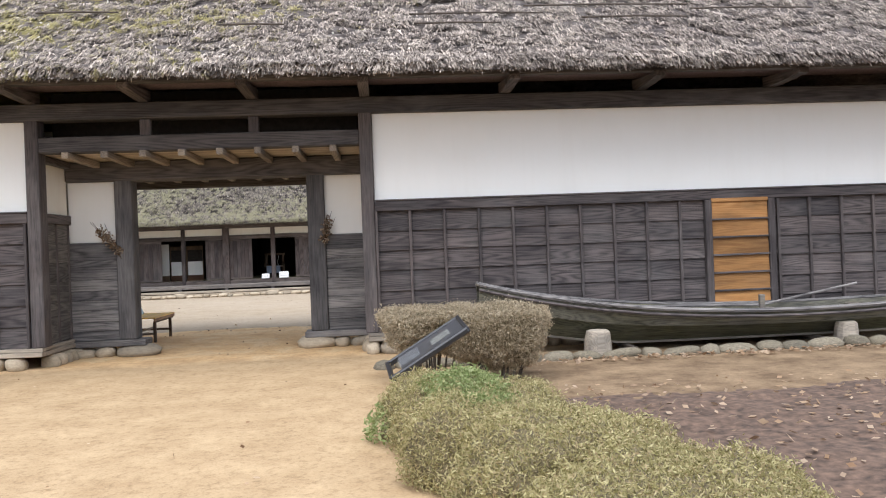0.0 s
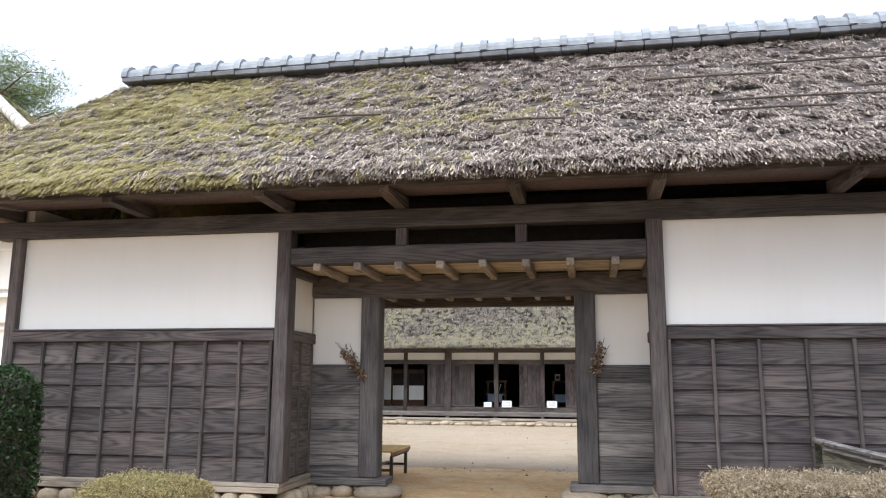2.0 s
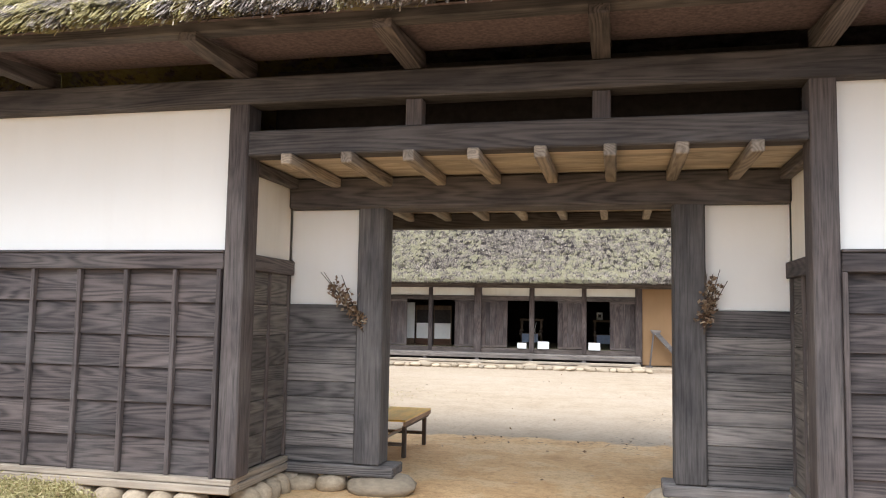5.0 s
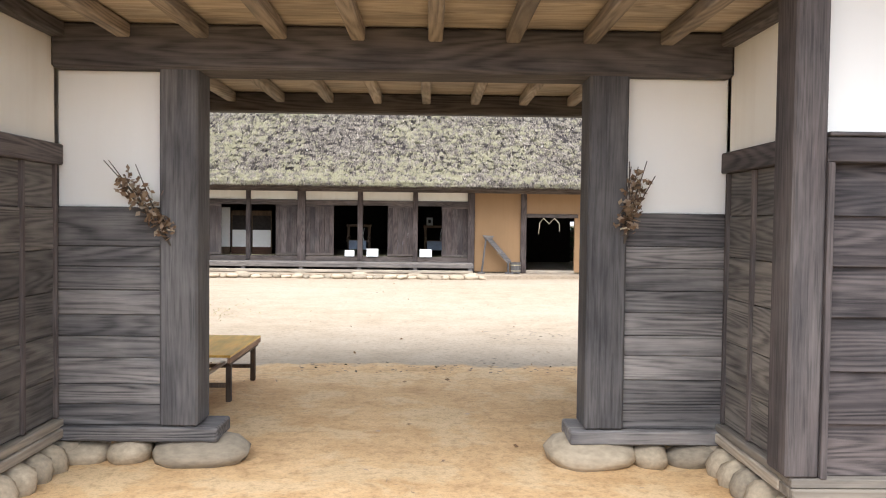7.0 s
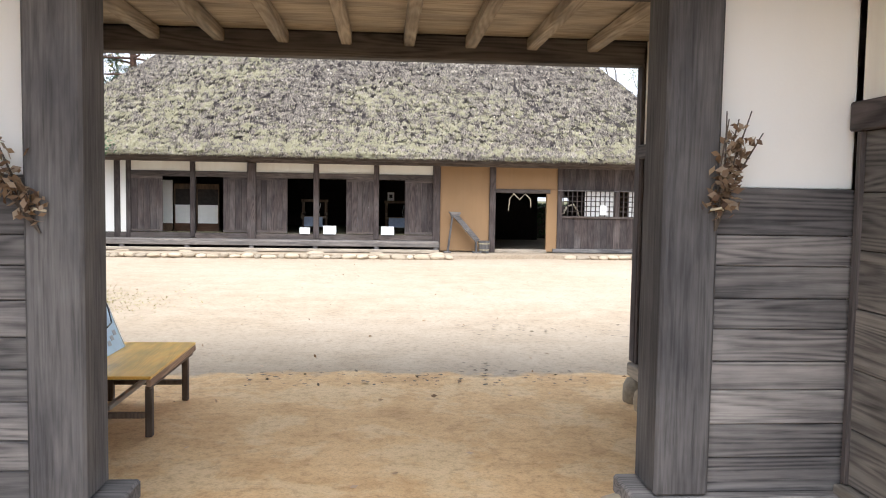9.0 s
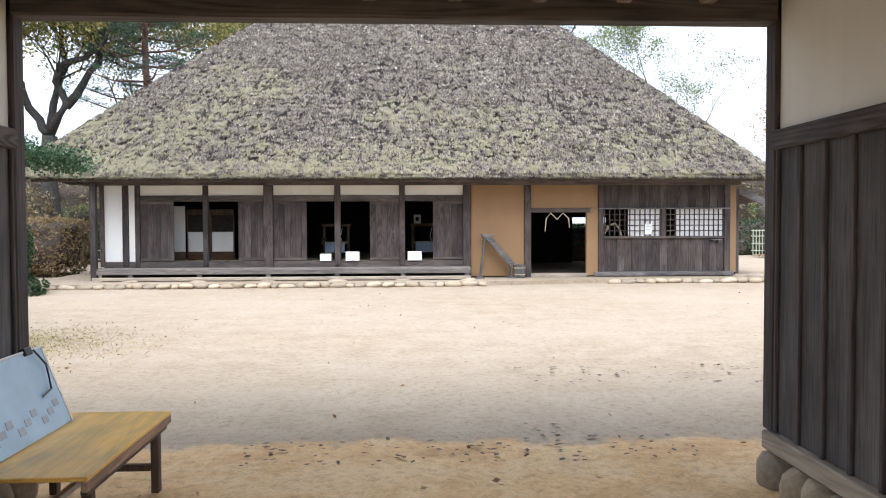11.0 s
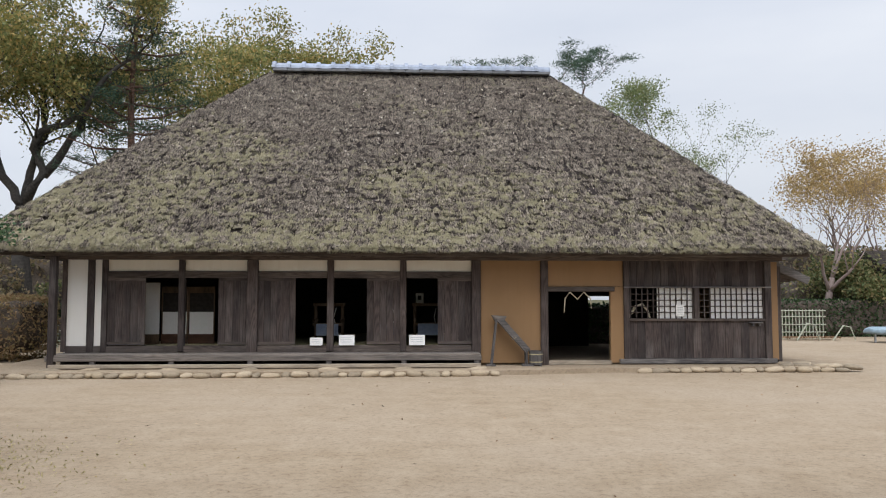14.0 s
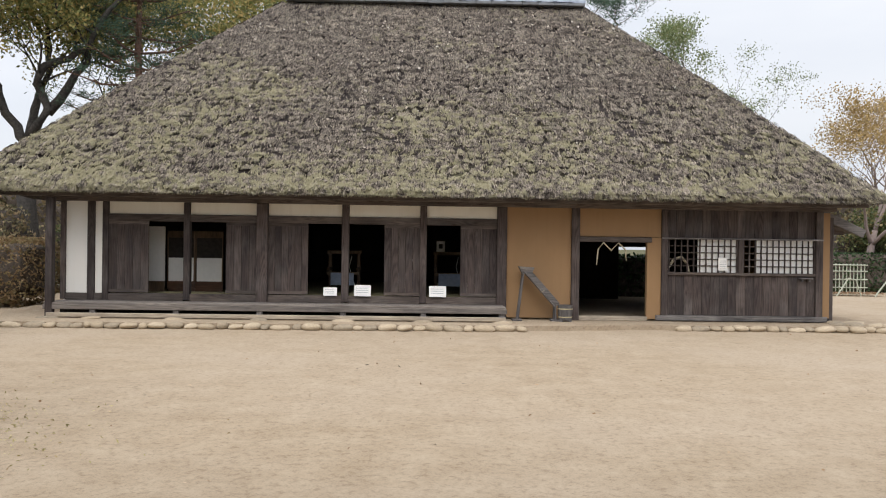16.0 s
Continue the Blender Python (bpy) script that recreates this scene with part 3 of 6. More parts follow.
def thatched_roof(parent, x0, x1, y0, y1, zlow, thick, xa, xb, yr, zr, base, straw, n_front, n_side, length, width, under_rise, wave=0.05, rows=30, bare=0.42, fringe=0.1, grit=8.0, swell=-0.1):
    """Hipped thatch: eave rectangle, thickness at the eave, ridge from xa to xb."""
    top = zlow + 0.16 * thick
    lo = [(x0, y0, top), (x1, y0, top), (x1, y1, top), (x0, y1, top)]
    ra, rb = (xa, yr, zr), (xb, yr, zr)
    nu = int((x1 - x0) / 0.16)
    s = Shape()
    sheet(s, lo[0], lo[1], rb, ra, nu, 130, wave, 27, swell)
    sheet(s, lo[2], lo[3], ra, rb, nu // 2, 16, wave, 8, swell)
    sheet(s, lo[1], lo[2], rb, rb, 36, 60, wave, 20, swell)
    sheet(s, lo[3], lo[0], ra, ra, 36, 60, wave, 20, swell)
    # blunt, rounded eave edge
    prof = [(0.0, 0.0), (0.03, -0.07), (-0.02, -0.14), (-0.25, -0.16), (-0.7, -0.1)]
    loops = []
    for o, h in prof:
        ring, e = [], o * thick * 0.9
        corners = [(x0 - e, y0 - e), (x1 + e, y0 - e), (x1 + e, y1 + e), (x0 - e, y1 + e)]
        for q in range(4):
            (ax, ay), (bx, by) = corners[q], corners[(q + 1) % 4]
            steps = nu if q in (0, 2) else 36
            for i in range(steps):
                t = i / steps
                p = Vector((ax + (bx - ax) * t, ay + (by - ay) * t, top + h * thick))
                base_p = Vector((p.x, p.y, top))
                heave = wave * noise.noise(base_p * 1.1) + 0.5 * wave * noise.noise(base_p * 4.0)
                p.z += heave + (0.03 * noise.noise(p * 5) if h else 0)
                ring.append(len(s.v))
                s.v.append(tuple(p))
        loops.append(ring)
    for r0, r1 in zip(loops, loops[1:]):
        n = len(r0)
        for i in range(n):
            s.f.append((r0[i], r1[i], r1[(i + 1) % n], r0[(i + 1) % n]))
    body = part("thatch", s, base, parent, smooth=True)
    e = 0.6 * thick
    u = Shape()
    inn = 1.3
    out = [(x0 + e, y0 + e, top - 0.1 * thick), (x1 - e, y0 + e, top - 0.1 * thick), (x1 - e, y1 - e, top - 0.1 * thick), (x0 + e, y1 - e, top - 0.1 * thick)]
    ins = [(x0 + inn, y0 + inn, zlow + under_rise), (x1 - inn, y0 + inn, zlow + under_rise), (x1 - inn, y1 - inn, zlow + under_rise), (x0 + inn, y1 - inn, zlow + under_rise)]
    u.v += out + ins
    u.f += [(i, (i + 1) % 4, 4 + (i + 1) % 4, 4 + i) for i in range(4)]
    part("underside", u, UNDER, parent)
    st = Shape()
    straws(st, lo[0], lo[1], rb, ra, n_front, length, width, 0.035, wave * 0.4, 0.03, 1, rows, bare, 0.0, grit, swell)
    straws(st, lo[3], lo[0], ra, ra, n_side, length, width, 0.035, wave * 0.4, 0.06, 2, rows, bare, 0.0, grit, swell)
    straws(st, lo[1], lo[2], rb, rb, n_side, length, width, 0.035, wave * 0.4, 0.06, 3, rows, bare, 0.0, grit, swell)
    # ragged straw ends hanging over the eave
    f0, f1 = (x0, y0 - 0.01, top - 0.02), (x1, y0 - 0.01, top - 0.02)
    g = Vector((0, yr - y0, zr - top)).normalized() * 0.22
    straws(st, f0, f1, (x1, y0 + g.y, top + g.z), (x0, y0 + g.y, top + g.z), int(n_front * fringe), length * 1.15, width * 1.1, 0.04, 0.015, 0.0, 4, 0, 0.2, 0.25)
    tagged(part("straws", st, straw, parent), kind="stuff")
    return body


def ridge_tiles(parent, x0, x1, y, z, step, h, w, mat):
    """A row of half-round cap tiles over a flat course."""
    cap, flat = Shape(), Shape()
    n = 9
    ring = [(-w / 2 * math.cos(math.pi * i / (n - 1)), h * math.sin(math.pi * i / (n - 1))) for i in range(n)]
    cap.prism(ring + [(w / 2 * 0.8, -0.02), (-w / 2 * 0.8, -0.02)], "x", 0.0, step * 1.03)
    big = [(a * 1.16, b * 1.25) for a, b in ring]
    cap.prism(big + [(w / 2 * 0.8, -0.02), (-w / 2 * 0.8, -0.02)], "x", -0.02, 0.085)
    flat.box(0.004, step - 0.004, -w * 0.56, w * 0.56, -0.1, -0.022, 0.012)
    mc, mf = mesh_of("cap_tile", cap, mat), mesh_of("base_tile", flat, DARK_TILE)
    fix_normals(mc)
    k = max(1, round((x1 - x0) / step))
    for i in range(k):
        for name, me, dz in (("cap_tile", mc, 0.0), ("base_tile", mf, 0.0)):
            ob = new(name, me)
            ob.matrix_basis = pose(x0 + i * (x1 - x0) / k, y + rnd.uniform(-0.008, 0.008), z + dz + rnd.uniform(-0.008, 0.008), rnd.uniform(-1.2, 1.2), rnd.uniform(-0.5, 0.5), 0)
            ob.parent = parent


def roof_leaves(label, x0, x1, y0, z0, y1, z1, inset, swell, count, size, seed):
    """Pale leaves blown onto the front slope of a roof."""
    r = np.random.default_rng(seed)
    v = r.random(count)
    u = r.random(count)
    P = np.stack([(x0 + inset * v) * (1 - u) + (x1 - inset * v) * u, y0 + (y1 - y0) * v, z0 + (z1 - z0) * v + swell * np.sin(np.pi * v) + 0.1], 1)
    s = Shape()
    leaf_quads(s, P, size, r, 0.3)
    tagged(part("fallen_leaves", s, ROOFLEAF), label, "leaves", kind="stuff")


# ---- gatehouse ----
FY = 10.9            # face of the front wall
DY = 12.02           # face of the door wall
RY = 14.72           # rear opening
LX, RX = -5.04, -0.42  # sides of the gateway
XL, XR = -8.98, 9.6

gate_roof = empty("gatehouse_roof", "mossy grey thatched roof of the gatehouse with a tiled ridge", "roof", (0, 12.8, 4.2), kind="structure")
gate_roof.location = (0, 0, 0)
thatched_roof(gate_roof, -10.7, 11.4, 9.72, 15.9, 3.8, 0.42, -8.75, 9.4, 12.83, 6.38, THATCH, STRAW, 190000, 12000, 0.12, 0.013, 0.06, rows=30, bare=0.42, fringe=0.14, grit=7.0, swell=-0.06)
ridge_tiles(gate_roof, -8.72, 9.3, 12.83, 6.48, 0.4, 0.19, 0.4, TILE)
roof_leaves("small pale leaves lying on the gatehouse thatch", -9.6, 10.4, 9.9, 4.02, 12.6, 6.2, 0.5, -0.06, 160, 0.05, 81)
# bamboo poles that hold the thatch down
for x, y, ln, dz in ((1.2, 10.6, 1.9, 4.78), (3.1, 10.75, 2.4, 4.92), (0.4, 11.3, 1.6, 5.36), (-1.9, 10.35, 0.9, 4.6), (2.0, 11.6, 2.0, 5.6), (4.6, 11.2, 2.6, 5.28), (-4.3, 10.75, 1.1, 4.92), (0.9, 10.3, 1.2, 4.56), (3.4, 10.4, 1.5, 4.64), (-0.6, 11.85, 1.2, 5.78), (5.2, 10.6, 1.8, 4.8)):
    s = Shape().tube([(x - ln / 2, y, dz - 0.03), (x, y + 0.01, dz - 0.02), (x + ln / 2, y, dz - 0.04)], [0.014, 0.014, 0.012], 6)
    part("holding_pole", s, BARK, gate_roof)


def board_wall(parent, x0, x1, y, posts_dark=True):
    """White plaster over weatherboards with upright battens, facing -y."""
    part("plaster_panel", box(x0, x1, y + 0.06, y + 0.14, 2.14, 3.46), WHITE, parent)
    part("cap_rail", box(x0, x1, y - 0.045, y + 0.1, 2.02, 2.16, 0.008), WOOD_X, parent)
    part("rail_shelf", box(x0, x1, y - 0.06, y + 0.06, 2.162, 2.185, 0.006), WOOD_X, parent)
    part("backing", box(x0, x1, y + 0.06, y + 0.14, 0.24, 2.14), DARKIN, parent)
    rows = [0.29, 0.58, 0.875, 1.17, 1.455, 1.735, 2.02]
    n = max(1, round((x1 - x0) / 0.485))
    step = (x1 - x0) / n
    for z0, z1 in zip(rows, rows[1:]):
        i = 0
        while i < n:
            k = min(n - i, rnd.choice((1, 2, 2, 3)))
            m = pose(0, y + 0.018, z0, -rnd.uniform(4.2, 6.0))
            dz = rnd.uniform(-0.006, 0.006)
            part("board", box(x0 + i * step + 0.002, x0 + (i + k) * step - 0.002, -0.012, 0.014, dz, z1 - z0 + 0.004, 0.003, m), WOOD_X, parent)
            i += k
    for i in range(1, n):
        x = x0 + i * step + rnd.uniform(-0.006, 0.006)
        part("batten", box(x - 0.02, x + 0.02, y - 0.03, y + 0.02, 0.29, 2.02, 0.005), WOOD_Z, parent)


wall_left = empty("wall_front_left", "gatehouse wall of white plaster over dark weatherboards", "wall", kind="structure")
board_wall(wall_left, XL + 0.12, LX - 0.08, FY)
wall_right = empty("wall_front_right", "gatehouse wall of white plaster over dark weatherboards with a shuttered window", "wall", kind="structure")
board_wall(wall_right, RX + 0.09, XR, FY)
for par, a, b in ((wall_left, XL - 0.03, LX + 0.07), (wall_right, RX - 0.07, XR)):
    part("sill", box(a, b, FY - 0.075, FY + 0.1, 0.17, 0.235, 0.008), PALE_X, par)
    part("sill_cap", box(a, b, FY - 0.055, FY + 0.09, 0.238, 0.288, 0.006), PALE_X, par)
# returns, rear and end walls that close the building
back = empty("wall_back", "plain plastered walls that close the gatehouse", "wall", kind="structure")
for a, b in ((XL, LX - 0.12), (RX + 0.12, XR)):
    part("plaster_panel", box(a, b, 14.6, 14.75, 0, 3.9), WHITE, back)
for x in (XL, XR - 0.14):
    part("plaster_panel", box(x, x + 0.14, FY + 0.15, 14.6, 0, 3.9), WHITE, back)

frame_g = empty("gate_frame", "heavy dark timber frame of the gateway with joists overhead", "gate frame", kind="structure")
# front posts with their stepped edge
for x0, x1 in ((LX - 0.08, LX + 0.1), (RX - 0.1, RX + 0.085)):
    part("post", box(x0, x1, FY - 0.045, FY + 0.2, 0.29, 3.44, 0.012), WOOD_Z, frame_g)
for x in (LX - 0.115, RX + 0.105):
    part("post_strip", box(x - 0.018, x + 0.018, FY - 0.06, FY + 0.04, 0.29, 2.02, 0.004), WOOD_Z, frame_g)
part("corner_post", box(XL - 0.03, XL + 0.13, FY - 0.03, FY + 0.14, 0.29, 3.46, 0.01), WOOD_Z, frame_g)
part("wall_plate", box(XL - 0.3, XR + 0.2, FY - 0.06, FY + 0.2, 3.43, 3.66, 0.014), BEAM_X, frame_g)
part("lintel", box(LX + 0.1, RX - 0.1, FY - 0.04, FY + 0.16, 2.98, 3.2, 0.014), BEAM_X, frame_g)
for x in (-3.5, -2.0):
    part("strut", box(x - 0.07, x + 0.07, FY, FY + 0.12, 3.2, 3.43, 0.008), WOOD_Z, frame_g)
# added near-black sheet that stands in for the shade of the loft gap
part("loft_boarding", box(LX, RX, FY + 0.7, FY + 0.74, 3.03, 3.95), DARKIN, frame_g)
# arms that carry the eave purlin
for x in (-9.0, -7.0, -5.02, -3.5, -2.0, -0.42, 1.6, 3.6, 5.6, 7.6, 9.4):
    arm = Shape().prism([(9.98, 3.68), (9.98, 3.748), (10.2, 3.748), (FY + 0.1, 3.83), (FY + 0.1, 3.662), (FY - 0.1, 3.662), (10.3, 3.665)], "x", x - 0.07, x + 0.07)
    part("eave_arm", arm, WOOD_Y, frame_g, recalc=True)
part("eave_purlin", box(XL - 1.3, XR + 1.3, 10.02, 10.16, 3.75, 3.86, 0.012), BEAM_X, frame_g)
part("eave_lath", box(XL - 1.3, XR + 1.3, 10.3, 10.35, 3.86, 3.92, 0.006), WOOD_X, frame_g)
part("eave_lath", box(XL - 1.3, XR + 1.3, 10.55, 10.6, 3.93, 3.99, 0.006), WOOD_X, frame_g)
# door wall
for x0, x1 in ((-4.32, -4.06), (-1.4, -1.13)):
    part("door_post", box(x0, x1, DY - 0.04, DY + 0.26, 0.247, 2.7, 0.015), GREY_Z, frame_g)
part("door_beam", box(LX, RX, DY - 0.06, DY + 0.3, 2.68, 2.984, 0.02), BEAM_X, frame_g)
for x0, x1, f in ((LX, -4.32, 1), (-1.13, RX, -1)):
    part("plaster_panel", box(x0, x1, DY + 0.05, DY + 0.13, 1.75, 2.68), WHITE, frame_g)
    part("backing", box(x0, x1, DY + 0.06, DY + 0.12, 0.247, 1.75), DARKIN, frame_g)
    rows = [0.247, 0.42, 0.59, 0.76, 0.9, 1.06, 1.21, 1.37, 1.52, 1.75] if f < 0 else [0.247, 0.39, 0.53, 0.71, 0.86, 1.01, 1.18, 1.34, 1.48, 1.75]
    for z0, z1 in zip(rows, rows[1:]):
        part("board", box(x0 + 0.003, x1 - 0.003, DY + rnd.uniform(0.006, 0.016), DY + 0.055, z0 + 0.002, z1 - 0.002, 0.004), GREY_X, frame_g)
for x0, x1 in ((LX, -3.92), (-1.5, RX)):
    part("door_sill", box(x0, x1, DY - 0.055, DY + 0.3, 0.145, 0.245, 0.012), GREY_X, frame_g)
# return walls of the recess: plaster over boards
for x, f in ((LX, 1), (RX, -1)):
    a, b = FY + 0.2, DY
    xi = x + 0.02 * f
    part("plaster_panel", box(x, x - 0.1 * f, a, b, 2.16, 2.985), CREAM, frame_g)
    part("backing", box(x - 0.02 * f, x - 0.1 * f, a, b, 0.24, 2.16), DARKIN, frame_g)
    part("cap_rail", box(x + 0.05 * f, x - 0.05 * f, a, b + 0.02, 2.03, 2.17, 0.008), WOOD_Y, frame_g)
    rows = [0.3, 0.58, 0.875, 1.17, 1.455, 1.735, 2.03]
    for z0, z1 in zip(rows, rows[1:]):
        part("board", box(x + rnd.uniform(0.0, 0.012) * f, x - 0.02 * f, a, b, z0 + 0.003, z1 - 0.002, 0.004), GREY_Y, frame_g)
    part("batten", box(x + 0.028 * f, x - 0.0 * f, (a + b) / 2 - 0.02, (a + b) / 2 + 0.02, 0.3, 2.03, 0.005), WOOD_Z, frame_g)
    part("batten", box(x + 0.028 * f, x - 0.0 * f, b - 0.05, b - 0.012, 0.3, 2.03, 0.005), WOOD_Z, frame_g)
    part("sill", box(x + 0.075 * f, x - 0.08 * f, FY + 0.1, b, 0.17, 0.235, 0.008), PALE_Y, frame_g)
    part("sill_cap", box(x + 0.055 * f, x - 0.08 * f, FY + 0.09, b, 0.238, 0.29, 0.006), PALE_Y, frame_g)
# ceiling joists and boards
FRONT_JOIST = wood("grey_brown_joist_wood", "y", (0.14, 0.118, 0.095), (0.38, 0.325, 0.26), fade_amount=0.2)
for i in range(8):
    x = -4.55 + i * 0.523
    part("joist", box(x - 0.048, x + 0.048, FY - 0.13, DY - 0.062, 2.885, 2.98, 0.01), FRONT_JOIST, frame_g)
    x = -4.53 + i * 0.499
    part("joist", box(x - 0.045, x + 0.045, DY + 0.302, RY, 2.885, 2.98, 0.01), JOIST_Y, frame_g)
for x in (LX + 0.05, RX - 0.05):
    part("side_rail", box(x - 0.05, x + 0.05, FY + 0.2, DY - 0.062, 2.88, 2.98, 0.01), BEAM_Y, frame_g)
ceil_s = Shape()
y = FY + 0.17
while y < RY:
    w = rnd.uniform(0.22, 0.32)
    ceil_s.box(LX, RX, y + 0.003, min(y + w, RY), 2.99, 3.012 + rnd.uniform(0, 0.006), 0.003)
    y += w
tagged(part("ceiling", ceil_s, CEIL_X), "tan plank ceiling over the gateway", "ceiling", kind="structure")

# passage behind the doors
for x, f, name in ((-5.1, 1, "wall_passage_left"), (-0.58, -1, "wall_passage_right")):
    w = empty(name, "passage wall of cream plaster over upright grey boards", "wall", kind="structure")
    a, b = DY + 0.3, RY
    part("plaster_panel", box(x, x - 0.1 * f, a, b, 2.13, 2.985), CREAM, w)
    part("cap_rail", box(x + 0.045 * f, x - 0.06 * f, a, b + 0.02, 2.025, 2.14, 0.008), WOOD_Y, w)
    k = 9
    for i in range(k):
        y0 = a + (b - a) * i / k
        y1 = a + (b - a) * (i + 1) / k
        part("board", box(x, x - 0.03 * f, y0 + 0.002, y1 - 0.002, 0.31, 2.03, 0.004), GREY_Z, w)
        part("batten", box(x + 0.022 * f, x, y1 - 0.02, y1 + 0.015, 0.31, 2.03, 0.005), WOOD_Z, w)
    part("backing", box(x - 0.03 * f, x - 0.1 * f, a, b, 0.2, 2.13), DARKIN, w)
    part("sill", box(x + 0.06 * f, x - 0.1 * f, a, b + 0.08, 0.2, 0.31, 0.01), PALE_Y, w)
    part("end_post", box(x + 0.03 * f, x - 0.12 * f, b, b + 0.13, 0.31, 2.95, 0.01), WOOD_Z, w)
part("rear_beam", box(LX - 0.1, -0.46, RY, RY + 0.16, 2.79, 2.99, 0.015), BEAM_X, frame_g)
part("rear_board", box(LX - 0.1, -0.46, RY + 0.01, RY + 0.09, 2.994, 3.9, 0.01), WOOD_X, frame_g)
part("rear_trim", box(LX - 0.1, -0.46, RY + 0.162, RY + 0.18, 2.8, 2.84, 0.01), PALE_X, frame_g)

# foundation stones
foot = empty("foundation_stones", "row of rounded foundation stones under the gatehouse sills", "stones", kind="structure")
x = XL
while x < 6.5:
    w = rnd.uniform(0.16, 0.34)
    if x + w < LX + 0.1 or x > RX - 0.15:
        stone(foot, x + w / 2, FY + 0.02, 0.06, w * 0.52, 0.17, 0.115)
    x += w
for xx, f in ((LX, 1), (RX, -1)):
    y = FY + 0.2
    while y < DY:
        w = rnd.uniform(0.18, 0.3)
        stone(foot, xx + 0.03 * f, y + w / 2, 0.05, 0.15, w * 0.5, 0.12)
        y += w
for x0, x1 in ((LX, -4.4), (-1.05, RX)):
    x = x0
    while x < x1 - 0.05:
        w = rnd.uniform(0.24, 0.4)
        stone(foot, x + w / 2, DY + 0.06, rnd.uniform(0.03, 0.05), w * 0.53, 0.18, 0.1)
        x += w
stone(foot, -4.08, DY + 0.1, 0.06, 0.36, 0.26, 0.11)
stone(foot, -1.32, DY + 0.1, 0.06, 0.33, 0.28, 0.12)
y = DY + 0.4
while y < RY:
    w = rnd.uniform(0.22, 0.34)
    stone(foot, -0.58 + 0.02, y + w / 2, 0.06, 0.14, w * 0.5, 0.14)
    stone(foot, -5.1 - 0.02, y + w / 2, 0.06, 0.14, w * 0.5, 0.14)
    y += w

# ---- farmhouse ----
HY = 31.24
house_roof = empty("farmhouse_roof", "steep hipped thatched roof of the farmhouse with a tiled ridge", "roof", kind="structure")
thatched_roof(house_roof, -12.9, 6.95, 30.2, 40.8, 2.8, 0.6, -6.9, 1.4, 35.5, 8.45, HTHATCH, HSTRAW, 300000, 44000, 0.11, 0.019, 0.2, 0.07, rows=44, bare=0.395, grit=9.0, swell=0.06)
ridge_tiles(house_roof, -6.85, 1.42, 35.5, 8.53, 0.44, 0.2, 0.5, HTILE)
roof_leaves("small pale leaves lying on the farmhouse thatch", -12.0, 6.2, 30.7, 3.4, 35.1, 8.05, 4.6, 0.06, 380, 0.085, 82)

house = empty("farmhouse", "old timber farmhouse front with plaster bands and ochre clay walls", "house", kind="structure")


def hpost(x0, x1, z0=0.44, z1=2.615, y0=HY - 0.05, y1=HY + 0.12, mat=None):
    return part("post", box(x0, x1, y0, y1, z0, z1, 0.01), mat or HOUSE_Z, house)


for x0, x1 in ((-11.0, -10.89), (-10.41, -10.25), (-10.08, -9.95), (-8.29, -8.15), (-4.78, -4.62), (-3.03, -2.88)):
    hpost(x0, x1)
hpost(-6.67, -6.42, 0.3, 2.615, HY - 0.1, HY + 0.15)
hpost(-1.3, -1.08, 0.1, 2.615, HY - 0.08, HY + 0.15)
hpost(0.38, 0.56, 0.1, 2.615, HY - 0.08, HY + 0.12)
hpost(2.42, 2.56, 0.2, 2.615, HY - 0.07, HY + 0.12)
hpost(5.94, 6.1, 0.2, 2.615, HY - 0.07, HY + 0.12)
hpost(4.17, 4.28, 1.2, 1.98, HY - 0.06, HY + 0.1)
hpost(-10.95, -10.8, 0.12, 2.66, 30.4, 30.55)
# white panels and bands
for x0, x1 in ((-10.89, -10.41), (-10.25, -10.08)):
    part("plaster_panel", box(x0, x1, HY, HY + 0.08, 0.58, 2.62), WHITE, house)
for x0, x1 in ((-9.95, -8.29), (-8.15, -6.67), (-6.42, -4.78), (-4.62, -3.03), (-2.88, -1.3)):
    part("plaster_band", box(x0, x1, HY + 0.02, HY + 0.08, 2.35, 2.63), CREAM, house)
    part("lintel_rail", box(x0, x1, HY - 0.03, HY + 0.1, 2.19, 2.35, 0.008), HOUSE_X, house)
    part("floor_rail", box(x0, x1, HY - 0.04, HY + 0.12, 0.42, 0.58, 0.008), HOUSE_X, house)
part("floor_rail", box(-10.89, -9.95, HY - 0.04, HY + 0.12, 0.42, 0.58, 0.008), HOUSE_X, house)
part("wall_plate", box(-11.4, 6.4, HY - 0.08, HY + 0.14, 2.62, 2.86, 0.012), HOUSE_X, house)
part("eave_purlin", box(-12.4, 6.7, 30.42, 30.55, 2.68, 2.8, 0.012), HOUSE_X, house)
for i in range(36):
    x = -12.2 + i * 0.53
    part("rafter_end", box(x - 0.04, x + 0.04, 30.28, HY, 2.79, 2.87, 0.008), WOOD_Y, house)


